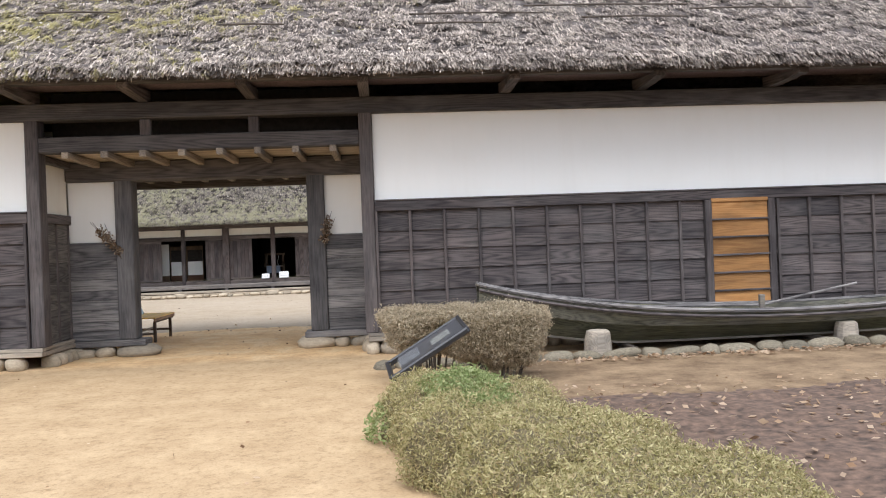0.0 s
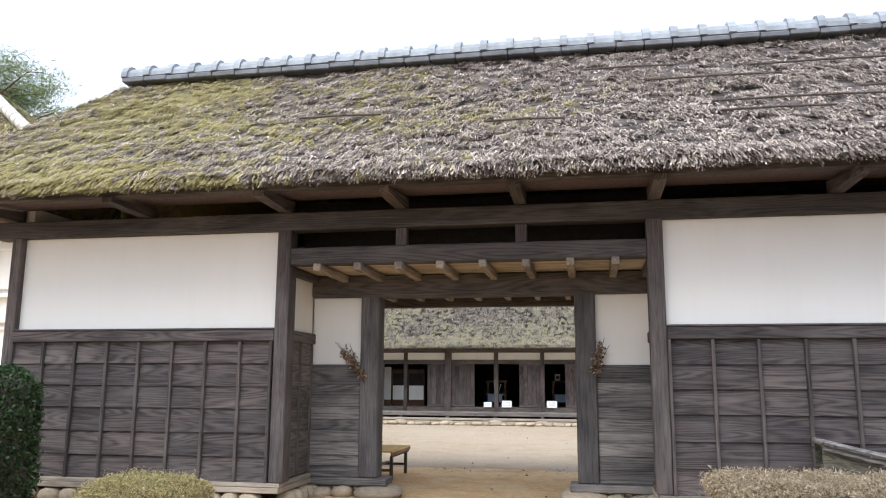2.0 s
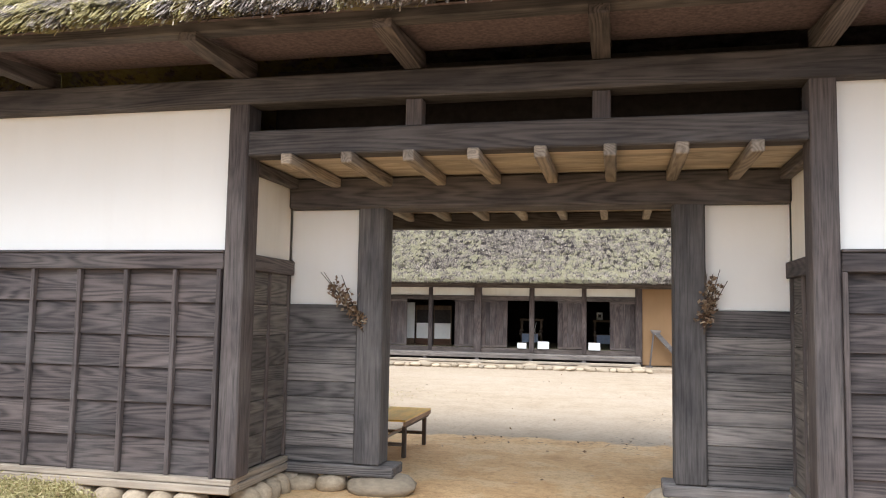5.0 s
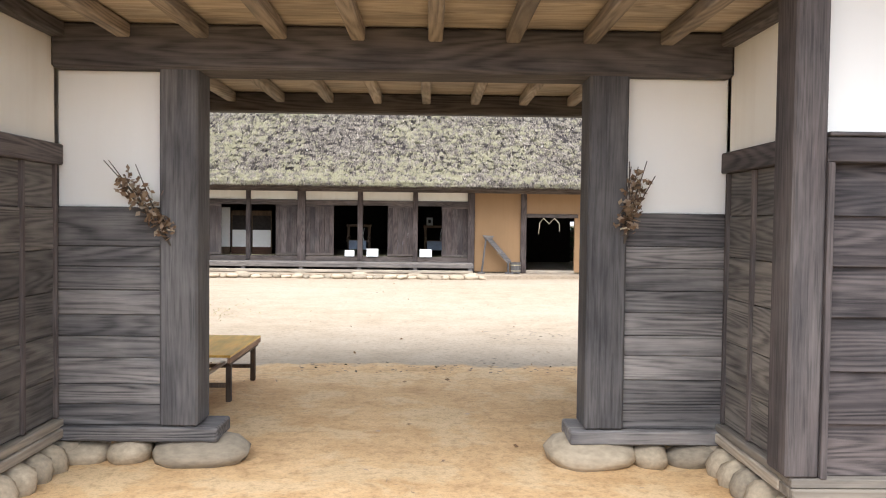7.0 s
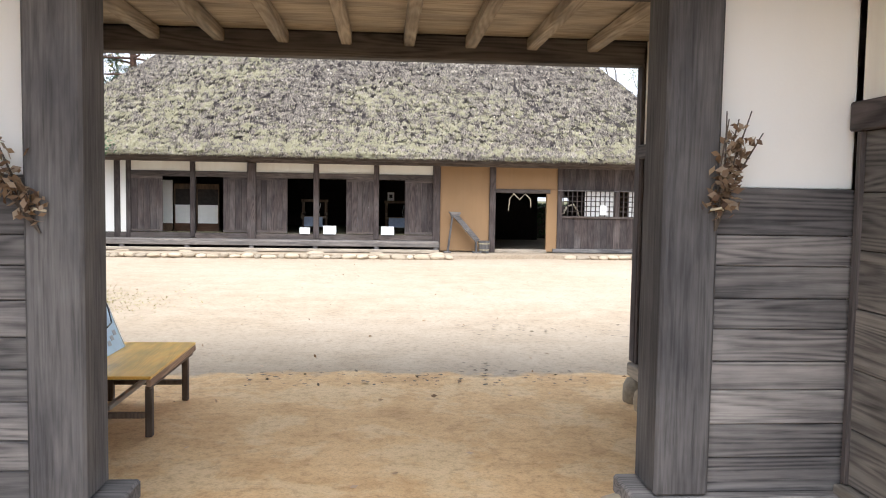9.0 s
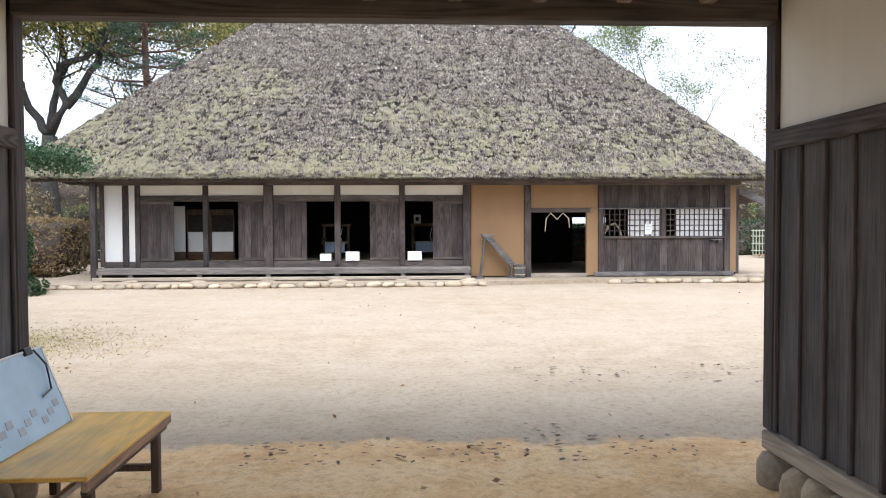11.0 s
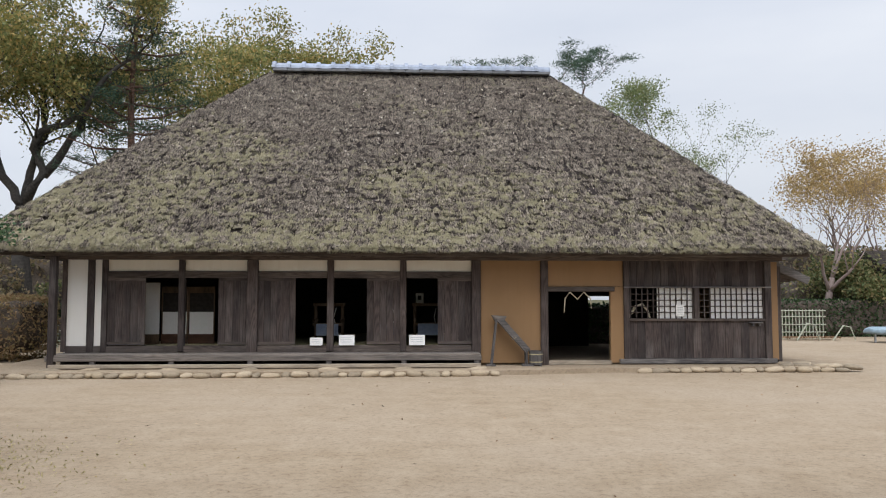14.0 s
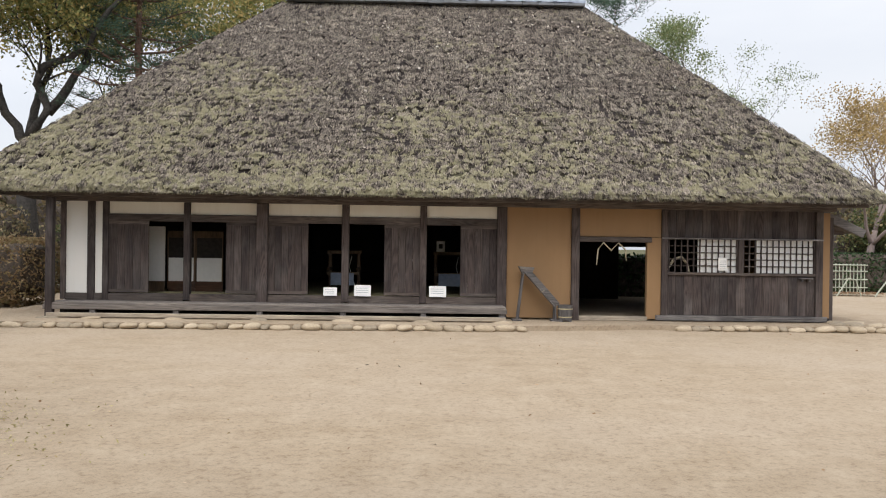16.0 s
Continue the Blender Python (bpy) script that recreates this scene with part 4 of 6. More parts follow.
def shutter(x0, x1, z0=0.6, z1=2.19, y=HY, n=None):
    """A sliding shutter of upright boards with cover strips."""
    sh = tagged(new("shutter"), "dark wooden sliding shutter of upright boards", "shutter", "shutters of the farmhouse")
    n = n or max(2, round((x1 - x0) / 0.16))
    w = (x1 - x0) / n
    for i in range(n):
        part("board", box(x0 + i * w + 0.002, x0 + (i + 1) * w - 0.002, y + rnd.uniform(0, 0.006), y + 0.03, z0, z1, 0.003), HOUSE_Z, sh)
    part("rail", box(x0, x1, y - 0.012, y - 0.001, z0, z0 + 0.07, 0.003), HOUSE_X, sh)
    part("rail", box(x0, x1, y - 0.012, y - 0.001, z1 - 0.07, z1, 0.003), HOUSE_X, sh)
    return sh


for x0, x1 in ((-9.95, -9.07), (-7.36, -6.67), (-6.42, -5.53), (-3.83, -3.03), (-2.12, -1.3)):
    shutter(x0, x1)
# clay walls
part("clay_wall", box(-1.08, 0.38, HY, HY + 0.12, 0.14, 2.64), OCHRE, house)
part("clay_wall", box(0.56, 2.42, HY, HY + 0.12, 1.99, 2.64), OCHRE, house)
part("clay_wall", box(2.1, 2.42, HY - 0.02, HY + 0.12, 0.14, 1.985), OCHRE, house)
part("clay_wall", box(6.12, 6.3, HY + 0.03, 38.5, 0.2, 2.6), OCHRE, house)
part("end_post", box(6.302, 6.4, HY + 0.06, HY + 0.2, 0.12, 2.5, 0.01), HOUSE_Z, house)
part("door_lintel", box(0.5, 2.2, HY - 0.06, HY + 0.12, 1.87, 1.985, 0.01), HOUSE_X, house)
part("threshold", box(0.56, 2.1, HY - 0.08, HY + 0.1, 0.1, 0.2, 0.01), PALE_X, house)
# boarded wing with the lattice windows
n = 17
for i in range(n):
    x0 = 2.56 + (5.94 - 2.56) * i / n
    x1 = 2.56 + (5.94 - 2.56) * (i + 1) / n
    for z0, z1 in ((0.24, 1.17), (1.99, 2.63)):
        part("board", box(x0 + 0.002, x1 - 0.002, HY - rnd.uniform(0.0, 0.008), HY + 0.06, z0, z1, 0.003), HOUSE_Z, house)
part("window_rail", box(2.42, 6.1, HY - 0.09, HY + 0.05, 1.955, 1.99, 0.006), GREY_X, house)
part("window_rail", box(2.56, 5.94, HY - 0.06, HY + 0.06, 1.15, 1.21, 0.006), HOUSE_X, house)
part("sill", box(2.3, 6.2, HY - 0.1, HY + 0.14, 0.12, 0.235, 0.01), GREY_X, house)
for k, (x0, x1, px0) in enumerate(((2.6, 4.15, 3.27), (4.3, 5.92, 4.62))):
    win = tagged(new("window_%d" % (k + 1)), "wooden lattice window half backed with white paper", "window", kind="structure")
    nx = round((x1 - x0) / 0.135)
    for i in range(nx + 1):
        x = x0 + (x1 - x0) * i / nx
        part("lattice_bar", box(x - 0.014, x + 0.014, HY - 0.02, HY + 0.01, 1.21, 1.955, 0.003), HOUSE_Z, win)
    for j in range(1, 5):
        z = 1.21 + 0.745 * j / 5
        part("lattice_rail", box(x0, x1, HY + 0.011, HY + 0.03, z - 0.012, z + 0.012, 0.003), HOUSE_X, win)
    part("paper_screen", box(px0, x1, HY + 0.045, HY + 0.055, 1.21, 1.955, 0.002), PAPER, win)

# veranda
ver = empty("veranda", "weathered grey wooden veranda along the farmhouse rooms", "veranda", kind="structure")
for i in range(6):
    y0 = 30.43 + i * 0.125
    part("plank", box(-10.98, -1.16, y0 + 0.002, y0 + 0.123, 0.385, 0.425, 0.005), ENGAWA, ver)
part("edge_beam", box(-11.0, -1.14, 30.41, 30.5, 0.28, 0.383, 0.008), ENGAWA, ver)
part("lower_rail", box(-10.9, -1.16, 30.35, 30.43, 0.125, 0.21, 0.008), PALE_X, ver)
for x in (-10.87, -9.96, -8.2, -6.43, -4.65, -2.93, -1.25):
    stone(ver, x, 30.36, 0.085, rnd.uniform(0.2, 0.28), 0.17, 0.055, name="pad_stone")
    part("short_post", box(x - 0.06, x + 0.06, 30.425, 30.52, 0.1, 0.28, 0.008), GREY_Z, ver)
part("back_board", box(-10.9, -1.2, 31.0, 31.03, 0.1, 0.383), DARKIN, ver)

# earth footing with its edge of stones
plat = empty("house_footing", "low earth footing of the farmhouse edged with round stones", "footing", kind="structure")
s = Shape().prism([(-12.6, 29.5), (-1.0, 29.75), (2.0, 30.3), (2.3, 30.25), (7.4, 30.35), (7.6, 40.5), (-12.8, 40.5)], "z", -0.02, 0.1)
part("earth", s, EARTH, plat, recalc=True)
x = -12.6
while x < -1.0:
    w = rnd.uniform(0.14, 0.46)
    stone(plat, x + w / 2, 29.42 + 0.25 * (x + 12.6) / 11.6 + rnd.uniform(-0.06, 0.06), rnd.uniform(0.02, 0.055), w * 0.52, rnd.uniform(0.11, 0.17), rnd.uniform(0.06, 0.095), rnd.uniform(-12, 12))
    x += w
x = 2.4
while x < 7.3:
    w = rnd.uniform(0.18, 0.46)
    stone(plat, x + w / 2, 30.2 + rnd.uniform(-0.06, 0.06), rnd.uniform(0.02, 0.055), w * 0.52, rnd.uniform(0.11, 0.17), rnd.uniform(0.06, 0.095), rnd.uniform(-12, 12))
    x += w
for x, y in ((6.2, 30.75), (6.6, 30.7), (7.0, 30.6), (6.35, 31.1), (6.75, 31.05), (7.2, 30.45), (7.55, 30.25)):
    stone(plat, x, y, 0.1, rnd.uniform(0.17, 0.26), 0.15, 0.07, rnd.uniform(-15, 15))

# inside of the farmhouse: floor, partitions, rear wall with an opening
inside = empty("farmhouse_interior", "near-black rooms with a raised straw mat floor", "interior", kind="structure")
part("mat_floor", box(-10.9, -1.2, HY + 0.14, 38.4, 0.5, 0.56), TATAMI, inside)
part("earth_floor", box(-1.2, 6.1, HY + 0.14, 38.4, 0.1, 0.12), EARTH, inside)
# rear walls, partitions and ceiling share one near-black colour
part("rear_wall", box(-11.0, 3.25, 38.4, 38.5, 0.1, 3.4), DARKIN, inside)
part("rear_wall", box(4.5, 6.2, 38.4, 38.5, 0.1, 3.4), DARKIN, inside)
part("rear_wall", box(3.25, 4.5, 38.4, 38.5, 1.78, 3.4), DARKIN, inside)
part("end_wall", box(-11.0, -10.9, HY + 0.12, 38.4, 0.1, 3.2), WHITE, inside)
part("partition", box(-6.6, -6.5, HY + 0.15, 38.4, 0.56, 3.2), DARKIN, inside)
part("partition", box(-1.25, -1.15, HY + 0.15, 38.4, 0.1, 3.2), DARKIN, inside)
tagged(part("ceiling_farmhouse", box(-11, 6.3, HY + 0.1, 38.5, 3.2, 3.3), DARKIN), "near-black ceiling of the farmhouse", "ceiling", kind="structure")


# ---- plants: helpers ----
def bush_core(half, at, turn, power=0.4, rough=0.06, flare=0.0):
    bm = bmesh.new()
    bmesh.ops.create_icosphere(bm, subdivisions=4, radius=1.0)
    m = pose(*at, 0, 0, turn)
    s = Shape()
    for v in bm.verts:
        p = v.co.normalized()
        q = Vector([math.copysign(abs(c) ** power, c) * h for c, h in zip(p, half)])
        q.x, q.y = q.x * (1 + flare * p.z), q.y * (1 + flare * p.z)
        w = m @ q
        w += (m.to_3x3() @ p) * rough * (noise.noise(w * 3.0) + 0.6 * noise.noise(w * 8.0))
        s.v.append(tuple(w))
    s.f = [tuple(v.index for v in f.verts) for f in bm.faces]
    bm.free()
    return s


def hedge(name, label, pieces, leaf, size, count, core_mat, group="", stems=0, rough=0.06, inner=0.94, category="hedge", slim=0.28, power=0.4, flare=0.0):
    """Clipped shrub: twiggy core, and leaves over and around it."""
    top = tagged(new(name), label, category, group)
    r = np.random.default_rng(len(label) + count)
    lf = Shape()
    total = sum(h[0] * h[1] + h[0] * h[2] + h[1] * h[2] for h, *_ in pieces)
    core = Shape()
    for half, at, turn in pieces:
        c = bush_core(half, at, turn, power, rough, flare)
        V = np.array(c.v)
        mid = np.array(at)
        F = np.array(c.f)
        share = (half[0] * half[1] + half[0] * half[2] + half[1] * half[2]) / total
        n = int(count * share)
        tri = V[F]
        area = np.linalg.norm(np.cross(tri[:, 1] - tri[:, 0], tri[:, 2] - tri[:, 0]), axis=1)
        f = r.choice(len(F), n, p=area / area.sum())
        u = r.random((n, 2))
        flip = u.sum(1) > 1
        u[flip] = 1 - u[flip]
        T = tri[f]
        P = T[:, 0] + (T[:, 1] - T[:, 0]) * u[:, :1] + (T[:, 2] - T[:, 0]) * u[:, 1:]
        out = P - mid
        out /= np.linalg.norm(out, axis=1)[:, None]
        P += out * (r.normal(0.005, 0.028, n) * (1 + (r.random(n) < 0.05) * 0.8))[:, None]
        P = P[P[:, 2] > 0.01]
        leaf_quads(lf, P, size, r, 0.0, slim)
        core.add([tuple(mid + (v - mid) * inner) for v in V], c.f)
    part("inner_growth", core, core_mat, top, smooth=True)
    tagged(part("leaves", lf, leaf, top), kind="stuff")
    for i in range(stems):
        half, at, turn = pieces[i % len(pieces)]
        x, y = at[0] + rnd.uniform(-0.75, 0.75) * half[0], at[1] + rnd.uniform(-0.6, 0.6) * half[1]
        s = Shape().tube([(at[0] + (x - at[0]) * 0.7, at[1] + (y - at[1]) * 0.7, 0), (x, y, at[2] - half[2] * 0.6), (x + rnd.uniform(-0.1, 0.1), y + rnd.uniform(-0.1, 0.1), at[2] + half[2] * 0.9)], [0.012, 0.009, 0.004], 5)
        part("stem", s, BARK, top)
    return top


def tree(name, label, at, height, spread, leaf, leaf_size, leaves, seed, bark=None, trunk_r=0.2, fork=0.3, levels=4, lean=(0, 0), flat=0.0, puff=0.4, branch=0.75, slim=0.28, group="trees round the yard", upright=0.55, limbs=()):
    """Tapered trunk, forking limbs and leaves in clumps at the twig ends."""
    r = random.Random(seed)
    nr = np.random.default_rng(seed)
    bark = bark or BARK
    top = tagged(new(name), label, "tree", group)
    wood_s, ends = Shape(), []
    trunk = Shape()

    def grow(p, d, length, rad, level, target):
        pts, rads = [p.copy()], [rad]
        q, dd = p.copy(), d.copy()
        steps = 4
        for i in range(steps):
            dd = (dd + Vector((r.uniform(-0.28, 0.28), r.uniform(-0.28, 0.28), r.uniform(-0.1, 0.2))) * (0.5 if level == 0 else 1)).normalized()
            q = q + dd * length / steps
            pts.append(q.copy())
            rads.append(rad * (1 - 0.45 * (i + 1) / steps))
            if level >= 2 and i >= 1:
                ends.append(q.copy())
        target.tube(pts, rads, 8 if level < 2 else 5)
        if level >= levels:
            ends.append(q.copy())
            return
        kids = r.choice((3, 4)) if level == 0 else r.choice((2, 3, 3))
        for k in range(kids):
            a = math.tau * (k + r.uniform(-0.3, 0.3)) / kids
            out = Vector((math.cos(a), math.sin(a), 0))
            nd = (dd * r.uniform(0.5, 0.9) + out * spread * r.uniform(0.6, 1.2) + Vector((0, 0, upright * r.uniform(0.2, 0.9)))).normalized()
            start = pts[-1] if k < 2 else pts[-2]
            grow(start, nd, length * (branch if level == 0 else 0.75) * r.uniform(0.83, 1.13), rads[-1] * r.uniform(0.6, 0.85), level + 1, wood_s)

    if limbs:
        base, crotch = Vector(at), Vector(limbs[0][0])
        trunk.tube([base, base.lerp(crotch, 0.35) + Vector((0.1, 0, 0)), base.lerp(crotch, 0.7) - Vector((0.08, 0, 0)), crotch], [trunk_r * 1.2, trunk_r, trunk_r * 0.95, trunk_r * 0.9], 10)
        for path in limbs:
            pts = [Vector(path[0])]
            for a, b in zip(path, path[1:]):
                a, b = Vector(a), Vector(b)
                pts += [a.lerp(b, 0.5) + Vector((r.uniform(-0.06, 0.06), r.uniform(-0.2, 0.2), r.uniform(-0.04, 0.04))), b]
            k = len(pts) - 1
            wood_s.tube(pts, [trunk_r * (0.56 - 0.32 * i / k) for i in range(k + 1)], 9)
            grow(pts[-1], (pts[-1] - pts[-2]).normalized(), height * 0.12, trunk_r * 0.3, 1, wood_s)
            for i in range(3, k):
                grow(pts[i], Vector((r.uniform(-1, 1), r.uniform(-1, 1), r.uniform(0.1, 1.0))).normalized(), height * 0.09, trunk_r * 0.16, 2, wood_s)
    else:
        grow(Vector(at), Vector((lean[0], lean[1], 1)).normalized(), height * fork, trunk_r, 0, trunk)
    part("trunk", trunk, bark, top, smooth=True)
    part("branching", wood_s, bark, top, smooth=True)
    E = np.array([tuple(e) for e in ends])
    pick = nr.integers(0, len(E), leaves)
    P = E[pick] + nr.normal(0, puff, (leaves, 3)) * np.array([1, 1, 0.6 if flat == 0 else 0.25])
    s = Shape()
    leaf_quads(s, P, leaf_size, nr, flat, slim)
    tagged(part("crown", s, leaf, top), kind="stuff")
    return top


# ---- forecourt ----
bed = Shape()
bx0, bx1, by0, by1, nx, ny = 0.9, 9.0, 0.5, 7.3, 90, 80
for j in range(ny + 1):
    for i in range(nx + 1):
        x, y = bx0 + (bx1 - bx0) * i / nx, by0 + (by1 - by0) * j / ny
        edge = min((x - bx0) / 0.6, (by1 - y - 0.35 * noise.noise(Vector((x, 0, 3)))) / 0.7, 1.0)
        z = -0.05 + 0.085 * max(-0.2, min(1, edge)) + 0.02 * noise.noise(Vector((x * 2, y * 2, 1))) + 0.024 * noise.noise(Vector((x * 8, y * 8, 1)))
        bed.v.append((x, y, z))
bed.f = [(j * (nx + 1) + i, j * (nx + 1) + i + 1, (j + 1) * (nx + 1) + i + 1, (j + 1) * (nx + 1) + i) for j in range(ny) for i in range(nx)]
tagged(part("planting_bed", bed, SOIL, smooth=True), "bare dark brown soil of the planting bed", "soil", kind="structure")


def litter(name, label, x0, x1, y0, y1, z, count, size, seed):
    r = np.random.default_rng(seed)
    P = np.stack([r.uniform(x0, x1, count), r.uniform(y0, y1, count), np.full(count, z) + r.uniform(0, 0.02, count)], 1)
    s = Shape()
    leaf_quads(s, P, size, r, 0.8)
    tagged(part(name, s, LITTER), label, "leaves", kind="stuff")


litter("fallen_leaves", "pale brown leaves fallen on the dark soil", 1.4, 7.5, 3.0, 7.3, 0.045, 800, 0.07, 3)
litter("fallen_leaves", "dry leaves gathered along the kerb stones", 1.0, 7.5, 8.95, 9.3, 0.015, 420, 0.08, 4)
litter("fallen_leaves", "a few dry leaves scattered on the sand", -8.0, 6.0, 2.0, 30.0, 0.008, 420, 0.05, 5)

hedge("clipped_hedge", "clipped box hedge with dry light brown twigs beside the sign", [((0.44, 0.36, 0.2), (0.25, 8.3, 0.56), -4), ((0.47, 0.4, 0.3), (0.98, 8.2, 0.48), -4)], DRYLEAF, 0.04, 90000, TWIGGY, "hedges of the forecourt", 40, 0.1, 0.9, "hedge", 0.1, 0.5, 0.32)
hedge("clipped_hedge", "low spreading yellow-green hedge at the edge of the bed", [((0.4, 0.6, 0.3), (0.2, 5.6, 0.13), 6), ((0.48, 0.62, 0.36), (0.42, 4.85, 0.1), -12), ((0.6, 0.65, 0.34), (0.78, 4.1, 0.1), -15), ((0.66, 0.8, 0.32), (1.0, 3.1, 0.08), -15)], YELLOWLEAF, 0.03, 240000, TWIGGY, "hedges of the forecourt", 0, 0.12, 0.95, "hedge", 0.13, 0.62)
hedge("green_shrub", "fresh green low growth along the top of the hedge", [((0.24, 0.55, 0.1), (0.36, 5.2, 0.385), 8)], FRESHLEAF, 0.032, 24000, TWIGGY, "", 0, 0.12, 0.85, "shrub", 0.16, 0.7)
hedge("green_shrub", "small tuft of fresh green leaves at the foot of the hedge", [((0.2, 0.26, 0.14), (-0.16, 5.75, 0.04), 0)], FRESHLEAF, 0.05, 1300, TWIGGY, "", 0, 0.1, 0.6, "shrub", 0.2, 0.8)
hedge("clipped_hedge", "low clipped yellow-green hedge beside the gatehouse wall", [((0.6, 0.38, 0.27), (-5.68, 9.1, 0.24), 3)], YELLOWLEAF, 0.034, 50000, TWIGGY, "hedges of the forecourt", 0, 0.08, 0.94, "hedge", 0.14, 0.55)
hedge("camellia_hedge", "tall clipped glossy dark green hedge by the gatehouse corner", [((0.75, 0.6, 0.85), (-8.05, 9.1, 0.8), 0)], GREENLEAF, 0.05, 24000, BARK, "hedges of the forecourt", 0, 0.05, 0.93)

# information sign on a slanted stand
sign = tagged(new("information_sign"), "slanted dark information board on a black metal post", "sign")
tilt = pose(0.16, 7.3, 0.49, 0, -31, 0) @ pose(0, 0, 0, 8, 0, 0)
part("panel", box(-0.3, 0.4, -0.24, 0.24, -0.014, 0.014, 0.004, tilt), plain("sign_face", (0.05, 0.05, 0.055), 0.35, 0, 0.1), sign)
part("frame", box(-0.43, 0.43, -0.29, -0.24, -0.03, 0.03, 0.014, tilt), BLACK, sign)
part("frame", box(-0.43, 0.43, 0.24, 0.28, -0.03, 0.03, 0.012, tilt), BLACK, sign)
part("frame", box(-0.44, -0.4, -0.27, 0.27, -0.03, 0.03, 0.006, tilt), BLACK, sign)
part("frame", box(0.4, 0.44, -0.27, 0.27, -0.03, 0.03, 0.006, tilt), BLACK, sign)
part("picture", box(0.06, 0.27, -0.1, 0.1, 0.0145, 0.017, 0.001, tilt), plain("printed_picture", (0.13, 0.13, 0.12), 0.5, 0, 0.5, 30), sign, "small grey printed picture")
for k in range(6):
    part("text_bar", box(-0.31, -0.08, 0.15 - k * 0.05, 0.158 - k * 0.05, 0.0145, 0.0165, 0.0005, tilt), METAL, sign)
for yy, top_ in ((7.12, 0.33), (7.48, 0.4)):
    part("post", box(-0.07, -0.01, yy - 0.03, yy + 0.03, 0, top_, 0.006), BLACK, sign)
    part("base", box(-0.14, 0.06, yy - 0.07, yy + 0.07, 0, 0.025, 0.006), BLACK, sign)

# old wooden boat on stumps
# lower strakes: mossy green, with the shade below the flare darkened into the colour
BOAT_LOW = wood("shaded_mossy_boat_wood", "x", (0.022, 0.022, 0.016), (0.12, 0.125, 0.07), fade_amount=0.3)
BOAT_UP = wood("lichened_boat_wood", "x", (0.03, 0.028, 0.022), (0.2, 0.19, 0.13), fade_amount=0.5)
boat = tagged(new("wooden_boat"), "old weathered wooden river boat resting on two stumps", "boat")
BX0, BX1, BYC = 1.02, 7.9, 10.18


def hull(s_):
    """Half width at the gunwale and at the bottom, gunwale height, bottom height."""
    w = 0.63 * math.sin(math.pi * (0.04 + 0.9 * s_)) ** 0.7
    g = 0.43 + 0.52 * (1 - s_) ** 3.5 + 0.12 * s_ ** 3
    b = 0.11 + 0.62 * max(0, 0.3 - s_) ** 1.5 * 3.1 + 0.1 * max(0, s_ - 0.7)
    return w, w * 0.3, g, min(b, g - 0.05)


def strake(t0, t1, side, off=0.0):
    s, N = Shape(), 34
    for i in range(N + 1):
        u = i / N
        w, wb, g, b = hull(u)
        x = BX0 + (BX1 - BX0) * u
        for t in (t0, t1):
            y = wb + (w * 0.86 - wb) * t / 0.55 if t < 0.55 else w * (0.86 + 0.14 * (t - 0.55) / 0.45)
            z = b + (g - b) * t
            for inner in (0.0, 0.025):
                s.v.append((x, BYC + side * max(0.005, y + off - inner), z))
    for i in range(N):
        k = 4 * i
        for a, b2 in ((0, 2), (2, 3), (3, 1), (1, 0)):
            s.f.append((k + a, k + b2, k + 4 + b2, k + 4 + a))
    s.f += [(0, 1, 3, 2), (4 * N, 4 * N + 2, 4 * N + 3, 4 * N + 1)]
    return s


for side in (-1, 1):
    part("strake", strake(0.0, 0.53, side), BOAT_LOW, boat, recalc=True)
    part("strake", strake(0.5, 1.0, side, 0.012), BOAT_UP, boat, recalc=True)
    pts = []
    for i in range(18):
        w, wb, g, b = hull(i / 17)
        pts.append((BX0 + (BX1 - BX0) * i / 17, BYC + side * (w + 0.01), g + 0.008))
    part("gunwale", Shape().tube(pts, [0.03] * 18, 6), GREY_X, boat)
    part("rubbing_strake", Shape().tube([(x_, y_ + side * 0.012, z_ - 0.075) for x_, y_, z_ in pts], [0.022] * 18, 6), WOOD_X, boat)
bot = Shape()
for i in range(31):
    w, wb, g, b = hull(i / 30)
    x = BX0 + (BX1 - BX0) * i / 30
    bot.v += [(x, BYC - wb, b), (x, BYC + wb, b), (x, BYC - wb, b - 0.03), (x, BYC + wb, b - 0.03)]
for i in range(30):
    k = 4 * i
    bot.f += [(k, k + 1, k + 5, k + 4), (k + 2, k + 6, k + 7, k + 3), (k, k + 4, k + 6, k + 2), (k + 1, k + 3, k + 7, k + 5)]
part("bottom", bot, BOAT_W, boat, recalc=True)
part("bow_board", box(1.0, 1.5, BYC - 0.12, BYC + 0.12, 0.93, 0.96, 0.008, Matrix.Translation((1.0, 0, 0.96)) @ pose(0, 0, 0, 0, 11, 0) @ Matrix.Translation((-1.0, 0, -0.96))), BOAT_W, boat)
for u in (0.24, 0.62, 0.8):
    w, wb, g, b = hull(u)
    x = BX0 + (BX1 - BX0) * u
    part("thwart", box(x - 0.07, x + 0.07, BYC - w, BYC + w, g - 0.09, g - 0.05, 0.006), BOAT_W, boat)
part("rowlock", box(4.75, 4.82, BYC - 0.42, BYC - 0.36, 0.35, 0.68, 0.008), PALE_X, boat)
pole = tagged(new("boat_pole"), "thin grey wooden pole lying across the boat", "pole")
part("shaft", Shape().tube([(2.6, BYC + 0.2, 0.56), (5.0, BYC + 0.05, 0.5), (6.3, BYC - 0.1, 0.76)], [0.018, 0.02, 0.016], 7), GREY_X, pole)
pole2 = tagged(new("boat_pole"), "pale split board lying inside the bow", "board")
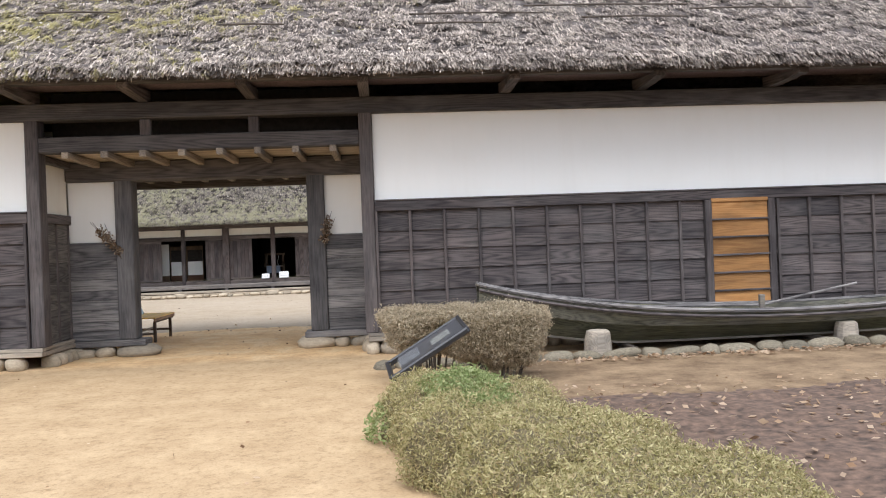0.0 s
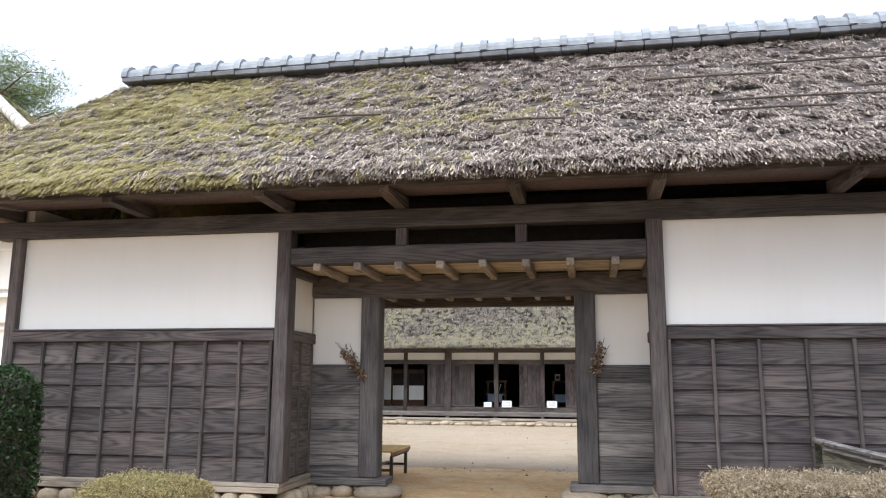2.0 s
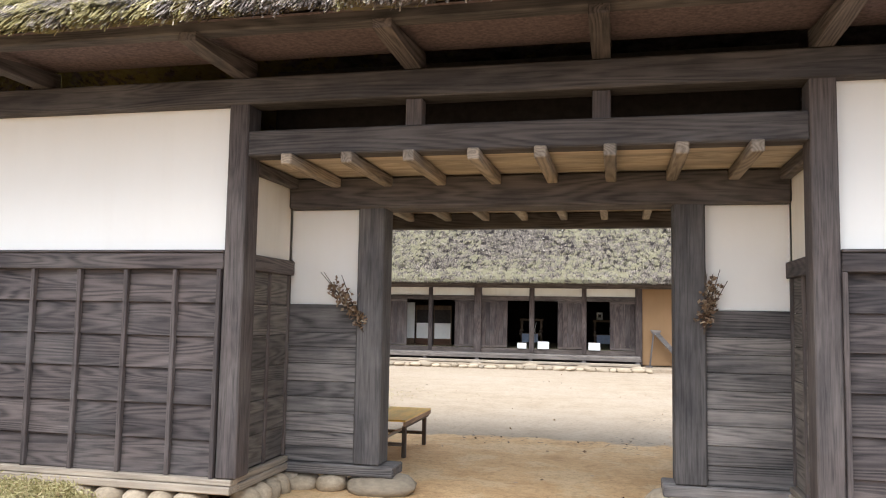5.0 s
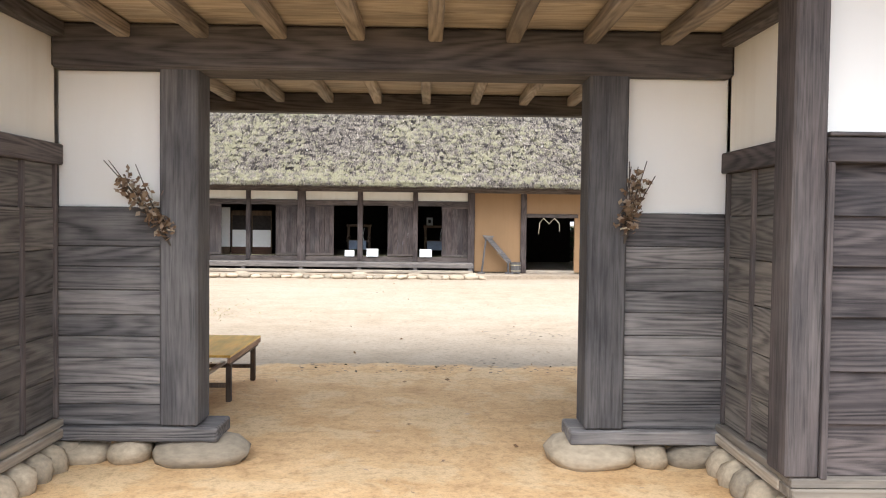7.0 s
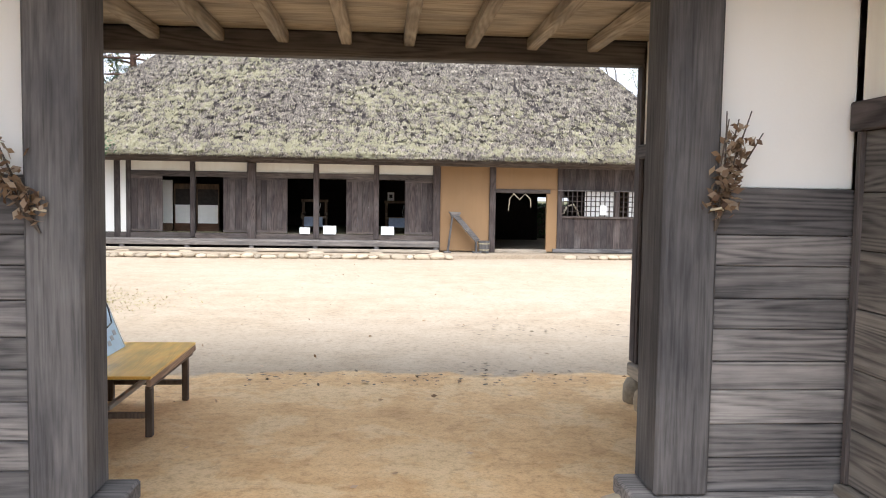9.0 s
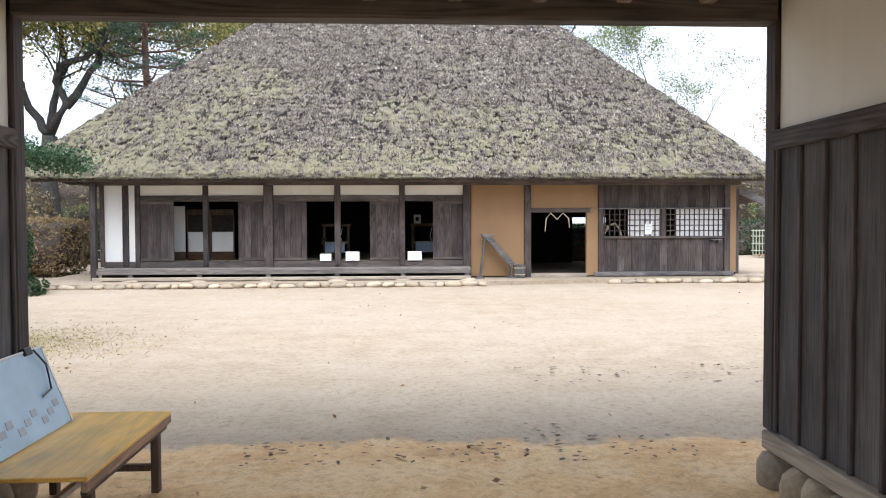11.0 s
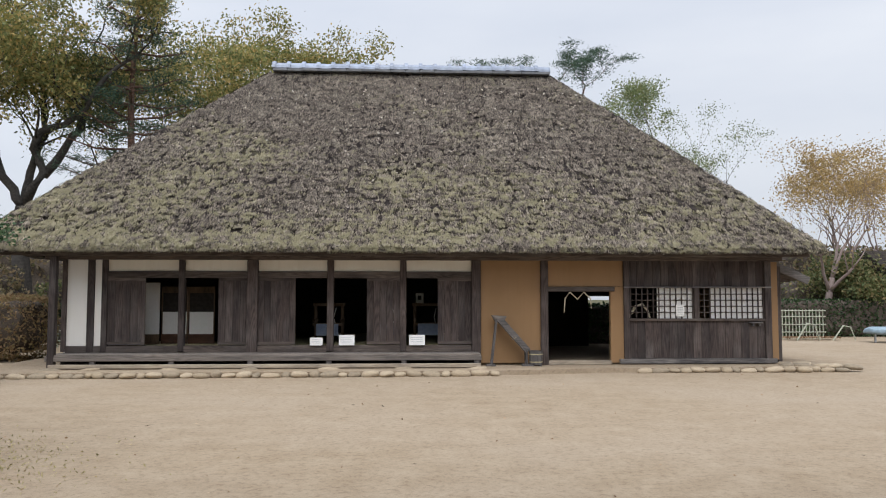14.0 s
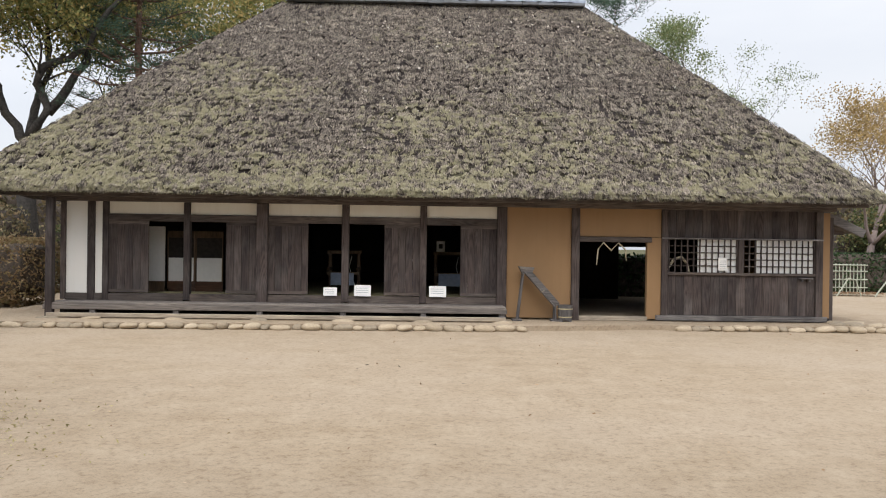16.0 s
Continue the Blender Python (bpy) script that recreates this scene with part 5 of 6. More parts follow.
part("shaft", box(1.6, 3.0, BYC - 0.3, BYC - 0.22, 0.66, 0.69, 0.006, Matrix.Translation((2.3, BYC, 0.67)) @ pose(0, 0, 0, 0, 6, -6) @ Matrix.Translation((-2.3, -BYC, -0.67))), PALE_X, pole2)
for x, y, w, top_z in ((2.5, 9.66, 0.17, 0.32), (5.9, 9.72, 0.15, 0.28)):
    st = tagged(new("stump"), "weathered upright log stump holding up the boat", "stump", "stumps under the boat")
    ring = [(x, y, 0.0), (x, y, top_z * 0.6), (x + 0.01, y, top_z * 0.93), (x + 0.01, y, top_z)]
    part("log", Shape().tube(ring, [w * 1.08, w, w * 0.9, w * 0.72], 12), PALE_X, st, smooth=False)
for x in (3.0, 5.6):
    bl = tagged(new("bearer_log"), "dark log lying on the ground under the boat", "log", "logs under the boat")
    part("log", Shape().tube([(x, BYC - 0.5, 0.042), (x, BYC, 0.04), (x, BYC + 0.45, 0.042)], [0.042, 0.045, 0.04], 8), BARK, bl)
kerb = empty("kerb_stones", "row of long rounded kerb stones in front of the boat", "kerb", kind="structure")
x = -0.4
while x < 7.8:
    w = rnd.uniform(0.2, 0.55)
    stone(kerb, x + w / 2, 9.42 + rnd.uniform(-0.05, 0.05), rnd.uniform(0.0, 0.03), w * 0.52, rnd.uniform(0.1, 0.15), rnd.uniform(0.075, 0.105), rnd.uniform(-8, 8), kinds=MOSSY)
    x += w

# slatted shutter window in the gatehouse wall
win = tagged(new("window_3"), "small window closed with orange boards between dark jambs", "window", kind="structure")
for x0, x1 in ((4.5, 4.6), (5.46, 5.56)):
    part("jamb", box(x0, x1, FY - 0.07, FY + 0.04, 0.3, 2.02, 0.008), WOOD_Z, win)
part("header", box(4.6, 5.46, FY - 0.06, FY + 0.04, 1.985, 2.04, 0.006), ORANGE_W, win)
for i in range(6):
    z = 0.42 + i * 0.262
    part("board", box(4.6, 5.46, FY - 0.042, FY - 0.02, z, z + 0.255, 0.004, pose(0, FY - 0.03, z, -2.5) @ pose(0, -FY + 0.03, -z)), ORANGE_W, win)
    part("rail", box(4.6, 5.46, FY - 0.072, FY - 0.04, z - 0.016, z + 0.012, 0.004), WOOD_X, win)

# storehouse and roof beyond the gatehouse, seen past its corner
store = empty("storehouse", "white plastered storehouse with small fittings on its wall", "house", kind="structure")
part("wall", box(-20.5, -11.0, 15.2, 20.0, 0, 5.3), WHITE, store)
part("footing", box(-20.55, -10.95, 15.15, 20.05, 0, 0.3), STONE, store)
for x0, x1, z, deep in ((-12.97, -11.0, 3.33, 0.09), (-13.0, -11.0, 3.16, 0.14), (-14.6, -13.2, 3.04, 0.14), (-14.6, -13.2, 2.88, 0.08), (-13.3, -12.4, 2.66, 0.12), (-13.4, -12.2, 2.52, 0.06), (-20.4, -11.0, 4.12, 0.06)):
    part("moulding", box(x0, x1, 15.2 - deep, 15.198, z - 0.035, z + 0.035, 0.01), WHITE, store)
part("door_surround", box(-13.08, -12.9, 15.12, 15.198, 2.7, 4.08, 0.01), WHITE, store)
for x, z in ((-13.19, 3.81), (-13.18, 3.25), (-14.6, 3.81), (-14.6, 3.25)):
    part("iron_hook", box(x - 0.022, x + 0.022, 15.06, 15.198, z - 0.06, z + 0.06, 0.008), BLACK, store)
part("eave_beam", box(-20.6, -10.9, 14.9, 15.05, 4.3, 4.44, 0.01), GREY_X, store)
part("eave_board", box(-20.8, -10.7, 14.5, 15.2, 4.46, 4.5, 0.006), GREY_X, store)
s_roof = empty("storehouse_roof", "thatched roof beside the gatehouse with a bamboo ridge", "roof", kind="structure")
thatched_roof(s_roof, -22.0, -10.5, 14.3, 20.9, 5.0, 0.4, -19.0, -16.4, 17.6, 9.1, THATCH, STRAW, 9000, 7000, 0.16, 0.02, 0.3)
h0, h1 = Vector((-10.6, 14.4, 5.25)), Vector((-16.4, 17.6, 9.2))
part("hip_roll", Shape().tube([h0, h0.lerp(h1, 0.5) - Vector((0, 0, 0.06)), h1], [0.13, 0.13, 0.12], 10), PALE_TILE, s_roof, smooth=True)
for k in range(26):
    p = h0.lerp(h1, (k + 0.5) / 26) - Vector((0, 0, 0.06 * math.sin(math.pi * (k + 0.5) / 26)))
    d_ = (h1 - h0).normalized() * 0.025
    part("hip_band", Shape().tube([p - d_, p + d_], [0.145, 0.145], 10), PALE_TILE, s_roof)

# ---- gateway things ----
def dried_bundle(x, y, z, lean, seed):
    r = random.Random(seed)
    b = tagged(new("dried_plant_bundle"), "bundle of dried brown leaves and twigs tied to the gate post", "ornament", "bundles on the gate posts")
    for i in range(7):
        dx, dz = lean + r.uniform(-0.08, 0.1), r.uniform(0.28, 0.5)
        part("twig", Shape().tube([(x, y, z - 0.08), (x - dx * 0.5, y - 0.03, z + dz * 0.45), (x - dx + r.uniform(-0.04, 0.04), y - 0.05, z + dz)], [0.006, 0.005, 0.003], 5), BARK, b)
    nr = np.random.default_rng(seed)
    t = nr.random(240)
    P = np.stack([x - lean * t + nr.normal(0, 0.035, 240), y - 0.04 + nr.normal(0, 0.025, 240), z + 0.02 + 0.36 * t + nr.normal(0, 0.03, 240)], 1)
    s = Shape()
    leaf_quads(s, P, 0.05, nr)
    tagged(part("dry_leaves", s, leafy("dried_bundle_leaves", [(0.1, 0.06, 0.04), (0.26, 0.17, 0.1), (0.4, 0.33, 0.25)]), b), kind="stuff")
    part("tie", Shape().tube([(x - 0.03, y - 0.01, z + 0.02), (x, y - 0.06, z + 0.03), (x + 0.03, y - 0.01, z + 0.02)], [0.006] * 3, 5), ROPE, b)


dried_bundle(-4.24, DY - 0.05, 1.57, 0.3, 2)
dried_bundle(-1.15, DY - 0.05, 1.62, -0.08, 5)

bench = tagged(new("bench"), "low bench with a glossy yellow wooden top and brown legs", "bench")
bx0_, bx1_, by0_, by1_ = -4.95, -4.27, 13.68, 14.93
part("seat", box(bx0_, bx1_, by0_, by1_, 0.425, 0.447, 0.004), BENCH_W, bench)
for xa_, xb_ in ((bx0_, bx0_ + 0.03), (bx1_ - 0.03, bx1_)):
    part("edge_board", box(xa_, xb_, by0_, by1_, 0.375, 0.424, 0.004), BENCH_EDGE, bench, "worn brown edge board")
part("long_stretcher", box((bx0_ + bx1_) / 2 - 0.02, (bx0_ + bx1_) / 2 + 0.02, by0_ + 0.15, by1_ - 0.19, 0.172, 0.205, 0.004), PALE_Y, bench)
part("apron", box(bx1_ - 0.05, bx1_ - 0.015, by0_ + 0.04, by1_ - 0.04, 0.345, 0.374, 0.005), BENCH_LEG, bench)
part("apron", box(bx0_ + 0.015, bx0_ + 0.05, by0_ + 0.04, by1_ - 0.04, 0.345, 0.374, 0.005), BENCH_LEG, bench)
for y in (by0_ + 0.12, by1_ - 0.16):
    part("stretcher", box(bx0_ + 0.07, bx1_ - 0.07, y - 0.02, y + 0.02, 0.13, 0.17, 0.005), BENCH_LEG, bench)
    for x in (bx0_ + 0.045, bx1_ - 0.045):
        part("leg", box(x - 0.024, x + 0.024, y - 0.026, y + 0.026, 0, 0.344, 0.005), BENCH_LEG, bench)
notice = tagged(new("notice_board"), "pale blue notice sheet on a board propped on the bench", "notice")
lean_m = pose(-4.77, 14.2, 0.452, 0, -22, 0)
part("sheet", box(-0.012, 0.0, -0.42, 0.5, 0.0, 0.46, 0.003, lean_m), plain("pale_blue_print", (0.5, 0.66, 0.78), 0.35, 0, 0.12, 5), notice)
part("rim", box(-0.02, 0.006, 0.5, 0.512, 0.0, 0.46, 0.002, lean_m), PAPER, notice)
part("rim", box(-0.02, 0.006, -0.43, 0.512, 0.46, 0.472, 0.002, lean_m), PAPER, notice)
part("clip", box(-0.02, 0.016, 0.3, 0.38, 0.44, 0.485, 0.004, lean_m), BLACK, notice)
part("cord", Shape().tube([tuple(lean_m @ Vector(p)) for p in ((0.02, 0.38, 0.46), (0.02, 0.45, 0.36), (0.018, 0.4, 0.22), (0.018, 0.28, 0.2))], [0.006] * 4, 5), BLACK, notice)
for k in range(9):
    part("print_spot", box(0.0005, 0.003, -0.3 + k * 0.085, -0.24 + k * 0.085, 0.06 + 0.03 * (k % 3), 0.1 + 0.03 * (k % 3), 0.001, lean_m), METAL, notice)

# gate doors folded back against the passage walls
for x, f in ((-0.62, -1), (-5.06, 1)):
    leaf = tagged(new("gate_door"), "heavy grey plank gate door folded open against the passage wall", "door", "gate doors")
    for k in range(5):
        y0 = DY + 0.33 + k * 0.215
        part("plank", box(x, x + 0.045 * f, y0 + 0.002, y0 + 0.213, 0.33, 2.6, 0.004), GREY_Z, leaf)
    for z in (0.5, 1.45, 2.4):
        part("rail", box(x + 0.046 * f, x + 0.08 * f, DY + 0.34, DY + 1.4, z - 0.05, z + 0.05, 0.005), WOOD_Y, leaf)

# ---- farmhouse things ----
def notice_card(x, w, h_):
    c = tagged(new("notice_card"), "white notice card leaning at the edge of the room", "notice", "cards in the openings")
    m = pose(x, HY - 0.09, 0.583, -14)
    part("card", box(-w / 2, w / 2, -0.01, 0.0, 0, h_, 0.002, m), PAPER, c)
    part("stand", box(-w / 2 + 0.03, w / 2 - 0.03, 0.001, 0.03, 0.0, 0.03, 0.003, m), METAL, c)
    for k in range(3):
        part("text_bar", box(-w / 2 + 0.04, w / 2 - 0.06, -0.0125, -0.0105, h_ * (0.7 - 0.2 * k), h_ * (0.74 - 0.2 * k), 0.0005, m), METAL, c)


notice_card(-5.02, 0.3, 0.19)
notice_card(-4.3, 0.37, 0.25)
notice_card(-2.62, 0.38, 0.25)


def loom(x, y, seed):
    """A standing hand loom: uprights, beams, a seat plank and hanging threads."""
    r = random.Random(seed)
    lm = tagged(new("hand_loom"), "old wooden hand loom with upright posts in the dark room", "loom", "looms in the rooms")
    for dx in (-0.35, 0.35):
        part("upright", box(x + dx - 0.04, x + dx + 0.04, y, y + 0.08, 0.56, 1.5, 0.005), BENCH_LEG, lm)
        part("foot", box(x + dx - 0.035, x + dx + 0.035, y - 0.5, y + 0.5, 0.562, 0.64, 0.005), BENCH_LEG, lm)
        part("arm", box(x + dx - 0.03, x + dx + 0.03, y - 0.45, y + 0.4, 1.1, 1.17, 0.005), BENCH_LEG, lm)
    part("top_beam", box(x - 0.42, x + 0.42, y, y + 0.08, 1.5, 1.58, 0.005), BENCH_LEG, lm)
    part("breast_beam", box(x - 0.38, x + 0.38, y - 0.45, y - 0.38, 1.0, 1.07, 0.005), BENCH_LEG, lm)
    part("cloth", box(x - 0.28, x + 0.28, y - 0.46, y - 0.452, 0.75, 1.05, 0.002), plain("faded_woven_cloth", (0.2, 0.24, 0.32), 0.9), lm)
    part("thread", Shape().tube([(x + 0.2, y - 0.2, 1.45), (x + 0.15, y - 0.3, 1.2), (x + 0.28, y - 0.35, 0.75)], [0.008] * 3, 5), PAPER, lm)


loom(-4.9, 33.0, 1)
loom(-3.4, 33.2, 2)
loom(-2.3, 33.1, 3)
# inner paper doors of the first room
for x0, x1, y in ((-9.08, -8.42, 32.52), (-8.4, -7.74, 32.49)):
    sj = tagged(new("paper_sliding_door"), "inner sliding door with brown base and white paper panel", "sliding door", "paper doors in the first room")
    part("panel", box(x0 + 0.03, x1 - 0.03, y, y + 0.01, 0.8, 1.36, 0.002), PAPER, sj)
    part("base_board", box(x0, x1, y - 0.01, y + 0.02, 0.56, 0.8, 0.004), wood("door_base_wood", "x", (0.06, 0.03, 0.02), (0.14, 0.075, 0.045)), sj)
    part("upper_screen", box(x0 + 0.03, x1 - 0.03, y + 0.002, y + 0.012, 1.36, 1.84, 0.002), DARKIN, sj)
    for xx in (x0, x1 - 0.03):
        part("stile", box(xx, xx + 0.03, y - 0.012, y + 0.024, 0.8, 2.0, 0.004), BENCH_LEG, sj)
    part("rail", box(x0 + 0.03, x1 - 0.03, y - 0.012, y + 0.024, 1.84, 2.0, 0.004), BENCH_LEG, sj)
part("paper_panel", box(-9.95, -9.1, 32.4, 32.44, 0.8, 2.1), PAPER, inside)
part("base_board", box(-9.95, -9.1, 32.38, 32.45, 0.56, 0.798), BENCH_LEG, inside)
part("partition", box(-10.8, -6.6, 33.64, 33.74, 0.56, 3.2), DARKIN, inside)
poster = tagged(new("poster"), "small white poster on the dark inner wall", "poster")
part("sheet", box(-2.62, -2.4, 34.0, 34.01, 1.55, 1.85, 0.002), PAPER, poster)
part("hanger", box(-2.63, -2.39, 33.99, 34.02, 1.85, 1.87, 0.003), BENCH_LEG, poster)
part("picture", box(-2.56, -2.46, 33.996, 33.999, 1.66, 1.78, 0.001), BLACK, poster)

# straw rope with paper strips over the door
orn = tagged(new("straw_ornament"), "pale straw rope ornament hung in the doorway", "ornament")
for pts in ([(1.1, HY - 0.02, 1.86), (1.28, HY - 0.04, 1.68), (1.45, HY - 0.02, 1.86)], [(1.1, HY - 0.03, 1.85), (0.98, HY - 0.04, 1.7), (0.95, HY - 0.04, 1.35)], [(1.45, HY - 0.03, 1.85), (1.6, HY - 0.04, 1.7), (1.62, HY - 0.04, 1.45)]):
    part("rope", Shape().tube(pts, [0.016, 0.018, 0.008], 6), ROPE, orn)

# winnowing chute
wn_ = tagged(new("grain_chute"), "old slanted wooden grain chute with a hopper against the clay wall", "farm tool")
d0, d1 = Vector((-0.72, 30.95, 1.2)), Vector((-0.02, 30.95, 0.42))
ang = math.degrees(math.atan2(d0.z - d1.z, d1.x - d0.x))
cm = Matrix.Translation(d0) @ pose(0, 0, 0, 0, ang, 0)
ln = (d1 - d0).length
part("chute_floor", box(0, ln, -0.12, 0.12, -0.02, 0.0, 0.003, cm), GREY_X, wn_)
for yy in (-0.12, 0.1):
    part("chute_side", box(0, ln, yy, yy + 0.02, 0.0, 0.12, 0.003, cm), GREY_X, wn_)
part("hopper", Shape().add([(-0.84, 30.8, 1.3), (-0.5, 30.8, 1.28), (-0.5, 31.1, 1.28), (-0.84, 31.1, 1.3), (-0.76, 30.86, 1.14), (-0.58, 30.86, 1.1), (-0.58, 31.04, 1.1), (-0.76, 31.04, 1.14)], [(0, 1, 5, 4), (1, 2, 6, 5), (2, 3, 7, 6), (3, 0, 4, 7), (4, 5, 6, 7)]), GREY_X, wn_)
for yy in (30.84, 31.06):
    part("leg", Shape().tube([(-0.86, yy, 0.1), (-0.74, yy, 1.15)], [0.022, 0.02], 6), GREY_Z, wn_)
    part("leg", Shape().tube([(-0.02, yy, 0.1), (-0.03, yy, 0.5)], [0.024, 0.022], 6), GREY_Z, wn_)
part("foot", box(-0.98, -0.76, 30.82, 31.08, 0.095, 0.14, 0.006), GREY_X, wn_)
part("foot", box(-0.12, 0.1, 30.82, 31.08, 0.095, 0.14, 0.006), GREY_X, wn_)
part("handle", Shape().tube([(-0.38, 30.82, 0.72), (-0.28, 30.8, 0.78)], [0.015, 0.015], 6), PALE_X, wn_)

# wooden tub
tub = tagged(new("wooden_tub"), "grey staved wooden tub standing beside the doorway", "tub")
for k in range(14):
    a0, a1 = math.tau * k / 14, math.tau * (k + 0.94) / 14
    v = []
    for rr, z in ((0.15, 0.13), (0.17, 0.46)):
        for t, a in ((1.0, a0), (1.0, a1), (0.86, a1), (0.86, a0)):
            v.append((0.2 + rr * t * math.cos(a), 30.9 + rr * t * math.sin(a), z))
    part("stave", Shape().add(v, [(0, 1, 2, 3), (4, 7, 6, 5), (0, 4, 5, 1), (1, 5, 6, 2), (2, 6, 7, 3), (3, 7, 4, 0)]), GREY_Z, tub)
for z, rr in ((0.2, 0.158), (0.38, 0.169)):
    s = Shape()
    for k in range(25):
        a = math.tau * k / 24
        for q, zz in ((rr, z - 0.012), (rr, z + 0.012)):
            s.v.append((0.2 + q * math.cos(a), 30.9 + q * math.sin(a), zz))
    s.f = [(2 * k, 2 * k + 2, 2 * k + 3, 2 * k + 1) for k in range(24)]
    part("hoop", s, BAMBOO, tub)
part("bottom", Shape().tube([(0.2, 30.9, 0.14), (0.2, 30.9, 0.17)], [0.145, 0.145], 14), GREY_X, tub)
for dx in (-0.1, 0.1):
    part("foot", box(0.2 + dx - 0.03, 0.2 + dx + 0.03, 30.78, 31.0, 0.1, 0.132, 0.004), GREY_X, tub)

paper = tagged(new("paper_notice"), "white paper notice fixed to the lattice window", "notice")
part("sheet", box(3.72, 3.92, HY - 0.028, HY - 0.024, 1.26, 1.55, 0.001), PAPER, paper)
for k in range(5):
    part("text_bar", box(3.75, 3.89, HY - 0.031, HY - 0.029, 1.31 + 0.04 * k, 1.32 + 0.04 * k, 0.0005), METAL, paper)
branch = tagged(new("bleached_branch"), "pale curved branch behind the window lattice", "branch")
part("limb", Shape().tube([(2.62, HY + 0.2, 1.25), (2.78, HY + 0.2, 1.5), (2.95, HY + 0.2, 1.56), (3.08, HY + 0.2, 1.4), (3.14, HY + 0.2, 1.22)], [0.03, 0.035, 0.035, 0.028, 0.02], 6), ROPE, branch)
shelf = tagged(new("wall_shelf"), "small grey wooden shelf on the boarded wall", "shelf")
part("board", box(5.55, 5.85, HY - 0.13, HY - 0.01, 1.09, 1.12, 0.004), GREY_X, shelf)
part("bracket", box(5.6, 5.64, HY - 0.1, HY - 0.01, 1.03, 1.088, 0.003), GREY_X, shelf)
part("bracket", box(5.76, 5.8, HY - 0.1, HY - 0.01, 1.03, 1.088, 0.003), GREY_X, shelf)

# pent roof at the end of the house
pent = empty("pent_roof", "small boarded pent roof at the end of the farmhouse", "roof", kind="structure")
pm = Matrix.Translation((6.1, 0, 2.69)) @ pose(0, 0, 0, 0, 24, 0)
part("board", box(0, 1.3, HY + 0.4, 38.0, 0, 0.06, 0.006, pm), WOOD_Y, pent)
part("fascia", box(0, 1.3, HY + 0.34, HY + 0.4, -0.12, 0.075, 0.006, pm), GREY_X, pent)
part("bracket", box(6.1, 6.9, HY + 0.55, HY + 0.63, 2.12, 2.2, 0.006), HOUSE_X, pent)

# ---- round the yard ----
hedge("clipped_hedge", "long clipped dark green hedge behind the yard", [((14.0, 0.6, 0.85), (20.0, 47.0, 0.82), 0), ((2.2, 0.5, 0.76), (4.3, 40.4, 0.72), 0)], GREENLEAF, 0.14, 24000, BARK, "", 0, 0.08, 0.94)
hedge("clipped_hedge", "dark green clipped hedge beyond the farmhouse", [((4.5, 0.6, 0.75), (-18.5, 44.0, 0.72), 0)], GREENLEAF, 0.14, 7000, BARK, "", 0, 0.08, 0.94)
hedge("evergreen_shrub", "rounded evergreen shrub at the edge of the yard", [((0.9, 0.9, 0.75), (-12.6, 28.3, 0.95), 0), ((0.9, 0.6, 0.14), (-12.0, 28.0, 0.12), 0)], GREENLEAF, 0.09, 9000, BARK, "shrubs by the farmhouse", 0, 0.18, 0.85, "shrub")
hedge("bare_shrub", "brown twiggy shrub beside the farmhouse", [((1.3, 1.0, 0.8), (-14.0, 34.5, 0.95), 0)], leafy("brown_shrub_leaves", [(0.16, 0.11, 0.06), (0.32, 0.22, 0.12), (0.22, 0.19, 0.09)]), 0.09, 7000, BARK, "shrubs by the farmhouse", 10, 0.25, 0.8, "shrub")
DULL = leafy("dull_shrub_leaves", [(0.07, 0.1, 0.04), (0.15, 0.17, 0.07), (0.28, 0.22, 0.11)])
for half, at in (((3.0, 1.2, 1.0), (-21.0, 40.0, 1.0)), ((2.5, 1.2, 1.3), (-16.0, 47.0, 1.2)), ((3.2, 1.4, 1.5), (19.0, 51.0, 1.4)), ((3.6, 1.5, 1.7), (27.0, 52.0, 1.6))):
    hedge("evergreen_shrub", "loose dull green shrub standing under the trees", [(half, at, 5)], DULL, 0.16, 5500, BARK, "shrubs under the trees", 0, 0.4, 0.85, "shrub")
r_g = np.random.default_rng(77)
gp = np.stack([r_g.normal(-8.4, 0.9, 7000), r_g.normal(20.4, 0.8, 7000), r_g.uniform(0.0, 0.05, 7000)], 1)
gs = Shape()
leaf_quads(gs, gp, 0.04, r_g, 0.2, 0.15)
tagged(part("grass_patch", gs, YELLOWLEAF), "thin yellow-green grass at the side of the yard", "grass", kind="stuff")
for x0, x1, y0, y1, n_, sd in ((-1.7, 3.2, 17.6, 18.6, 120, 21), (-4.0, -0.8, 15.2, 15.8, 110, 22), (-1.9, -1.5, 15.8, 16.2, 10, 23), (-7.0, 5.0, 19.0, 29.0, 40, 24)):
    pts_ = np.stack([r_g.uniform(x0, x1, n_), r_g.uniform(y0, y1, n_), np.full(n_, 0.012)], 1)
    ms = Shape()
    leaf_quads(ms, pts_, 0.06, r_g, 0.97)
    tagged(part("yard_debris", ms, MUD), "dark damp bits of leaf trodden into the sand", "leaves", kind="stuff")


def bamboo_fence(x0, x1, y, top_z, n, rails, label):
    fz = tagged(new("bamboo_fence"), label, "fence", "fences round the yard")
    for i in range(n + 1):
        x = x0 + (x1 - x0) * i / n
        part("upright", Shape().tube([(x, y, 0), (x, y, top_z)], [0.022, 0.02], 6), PALEBAM, fz)
    for z in rails:
        part("rail", Shape().tube([(x0 - 0.1, y - 0.035, z), (x1 + 0.1, y - 0.035, z)], [0.025, 0.025], 6), PALEBAM, fz)


bamboo_fence(12.8, 14.7, 44.5, 1.25, 13, (0.3, 0.62, 0.95, 1.2), "pale split bamboo fence panel in front of the hedge")
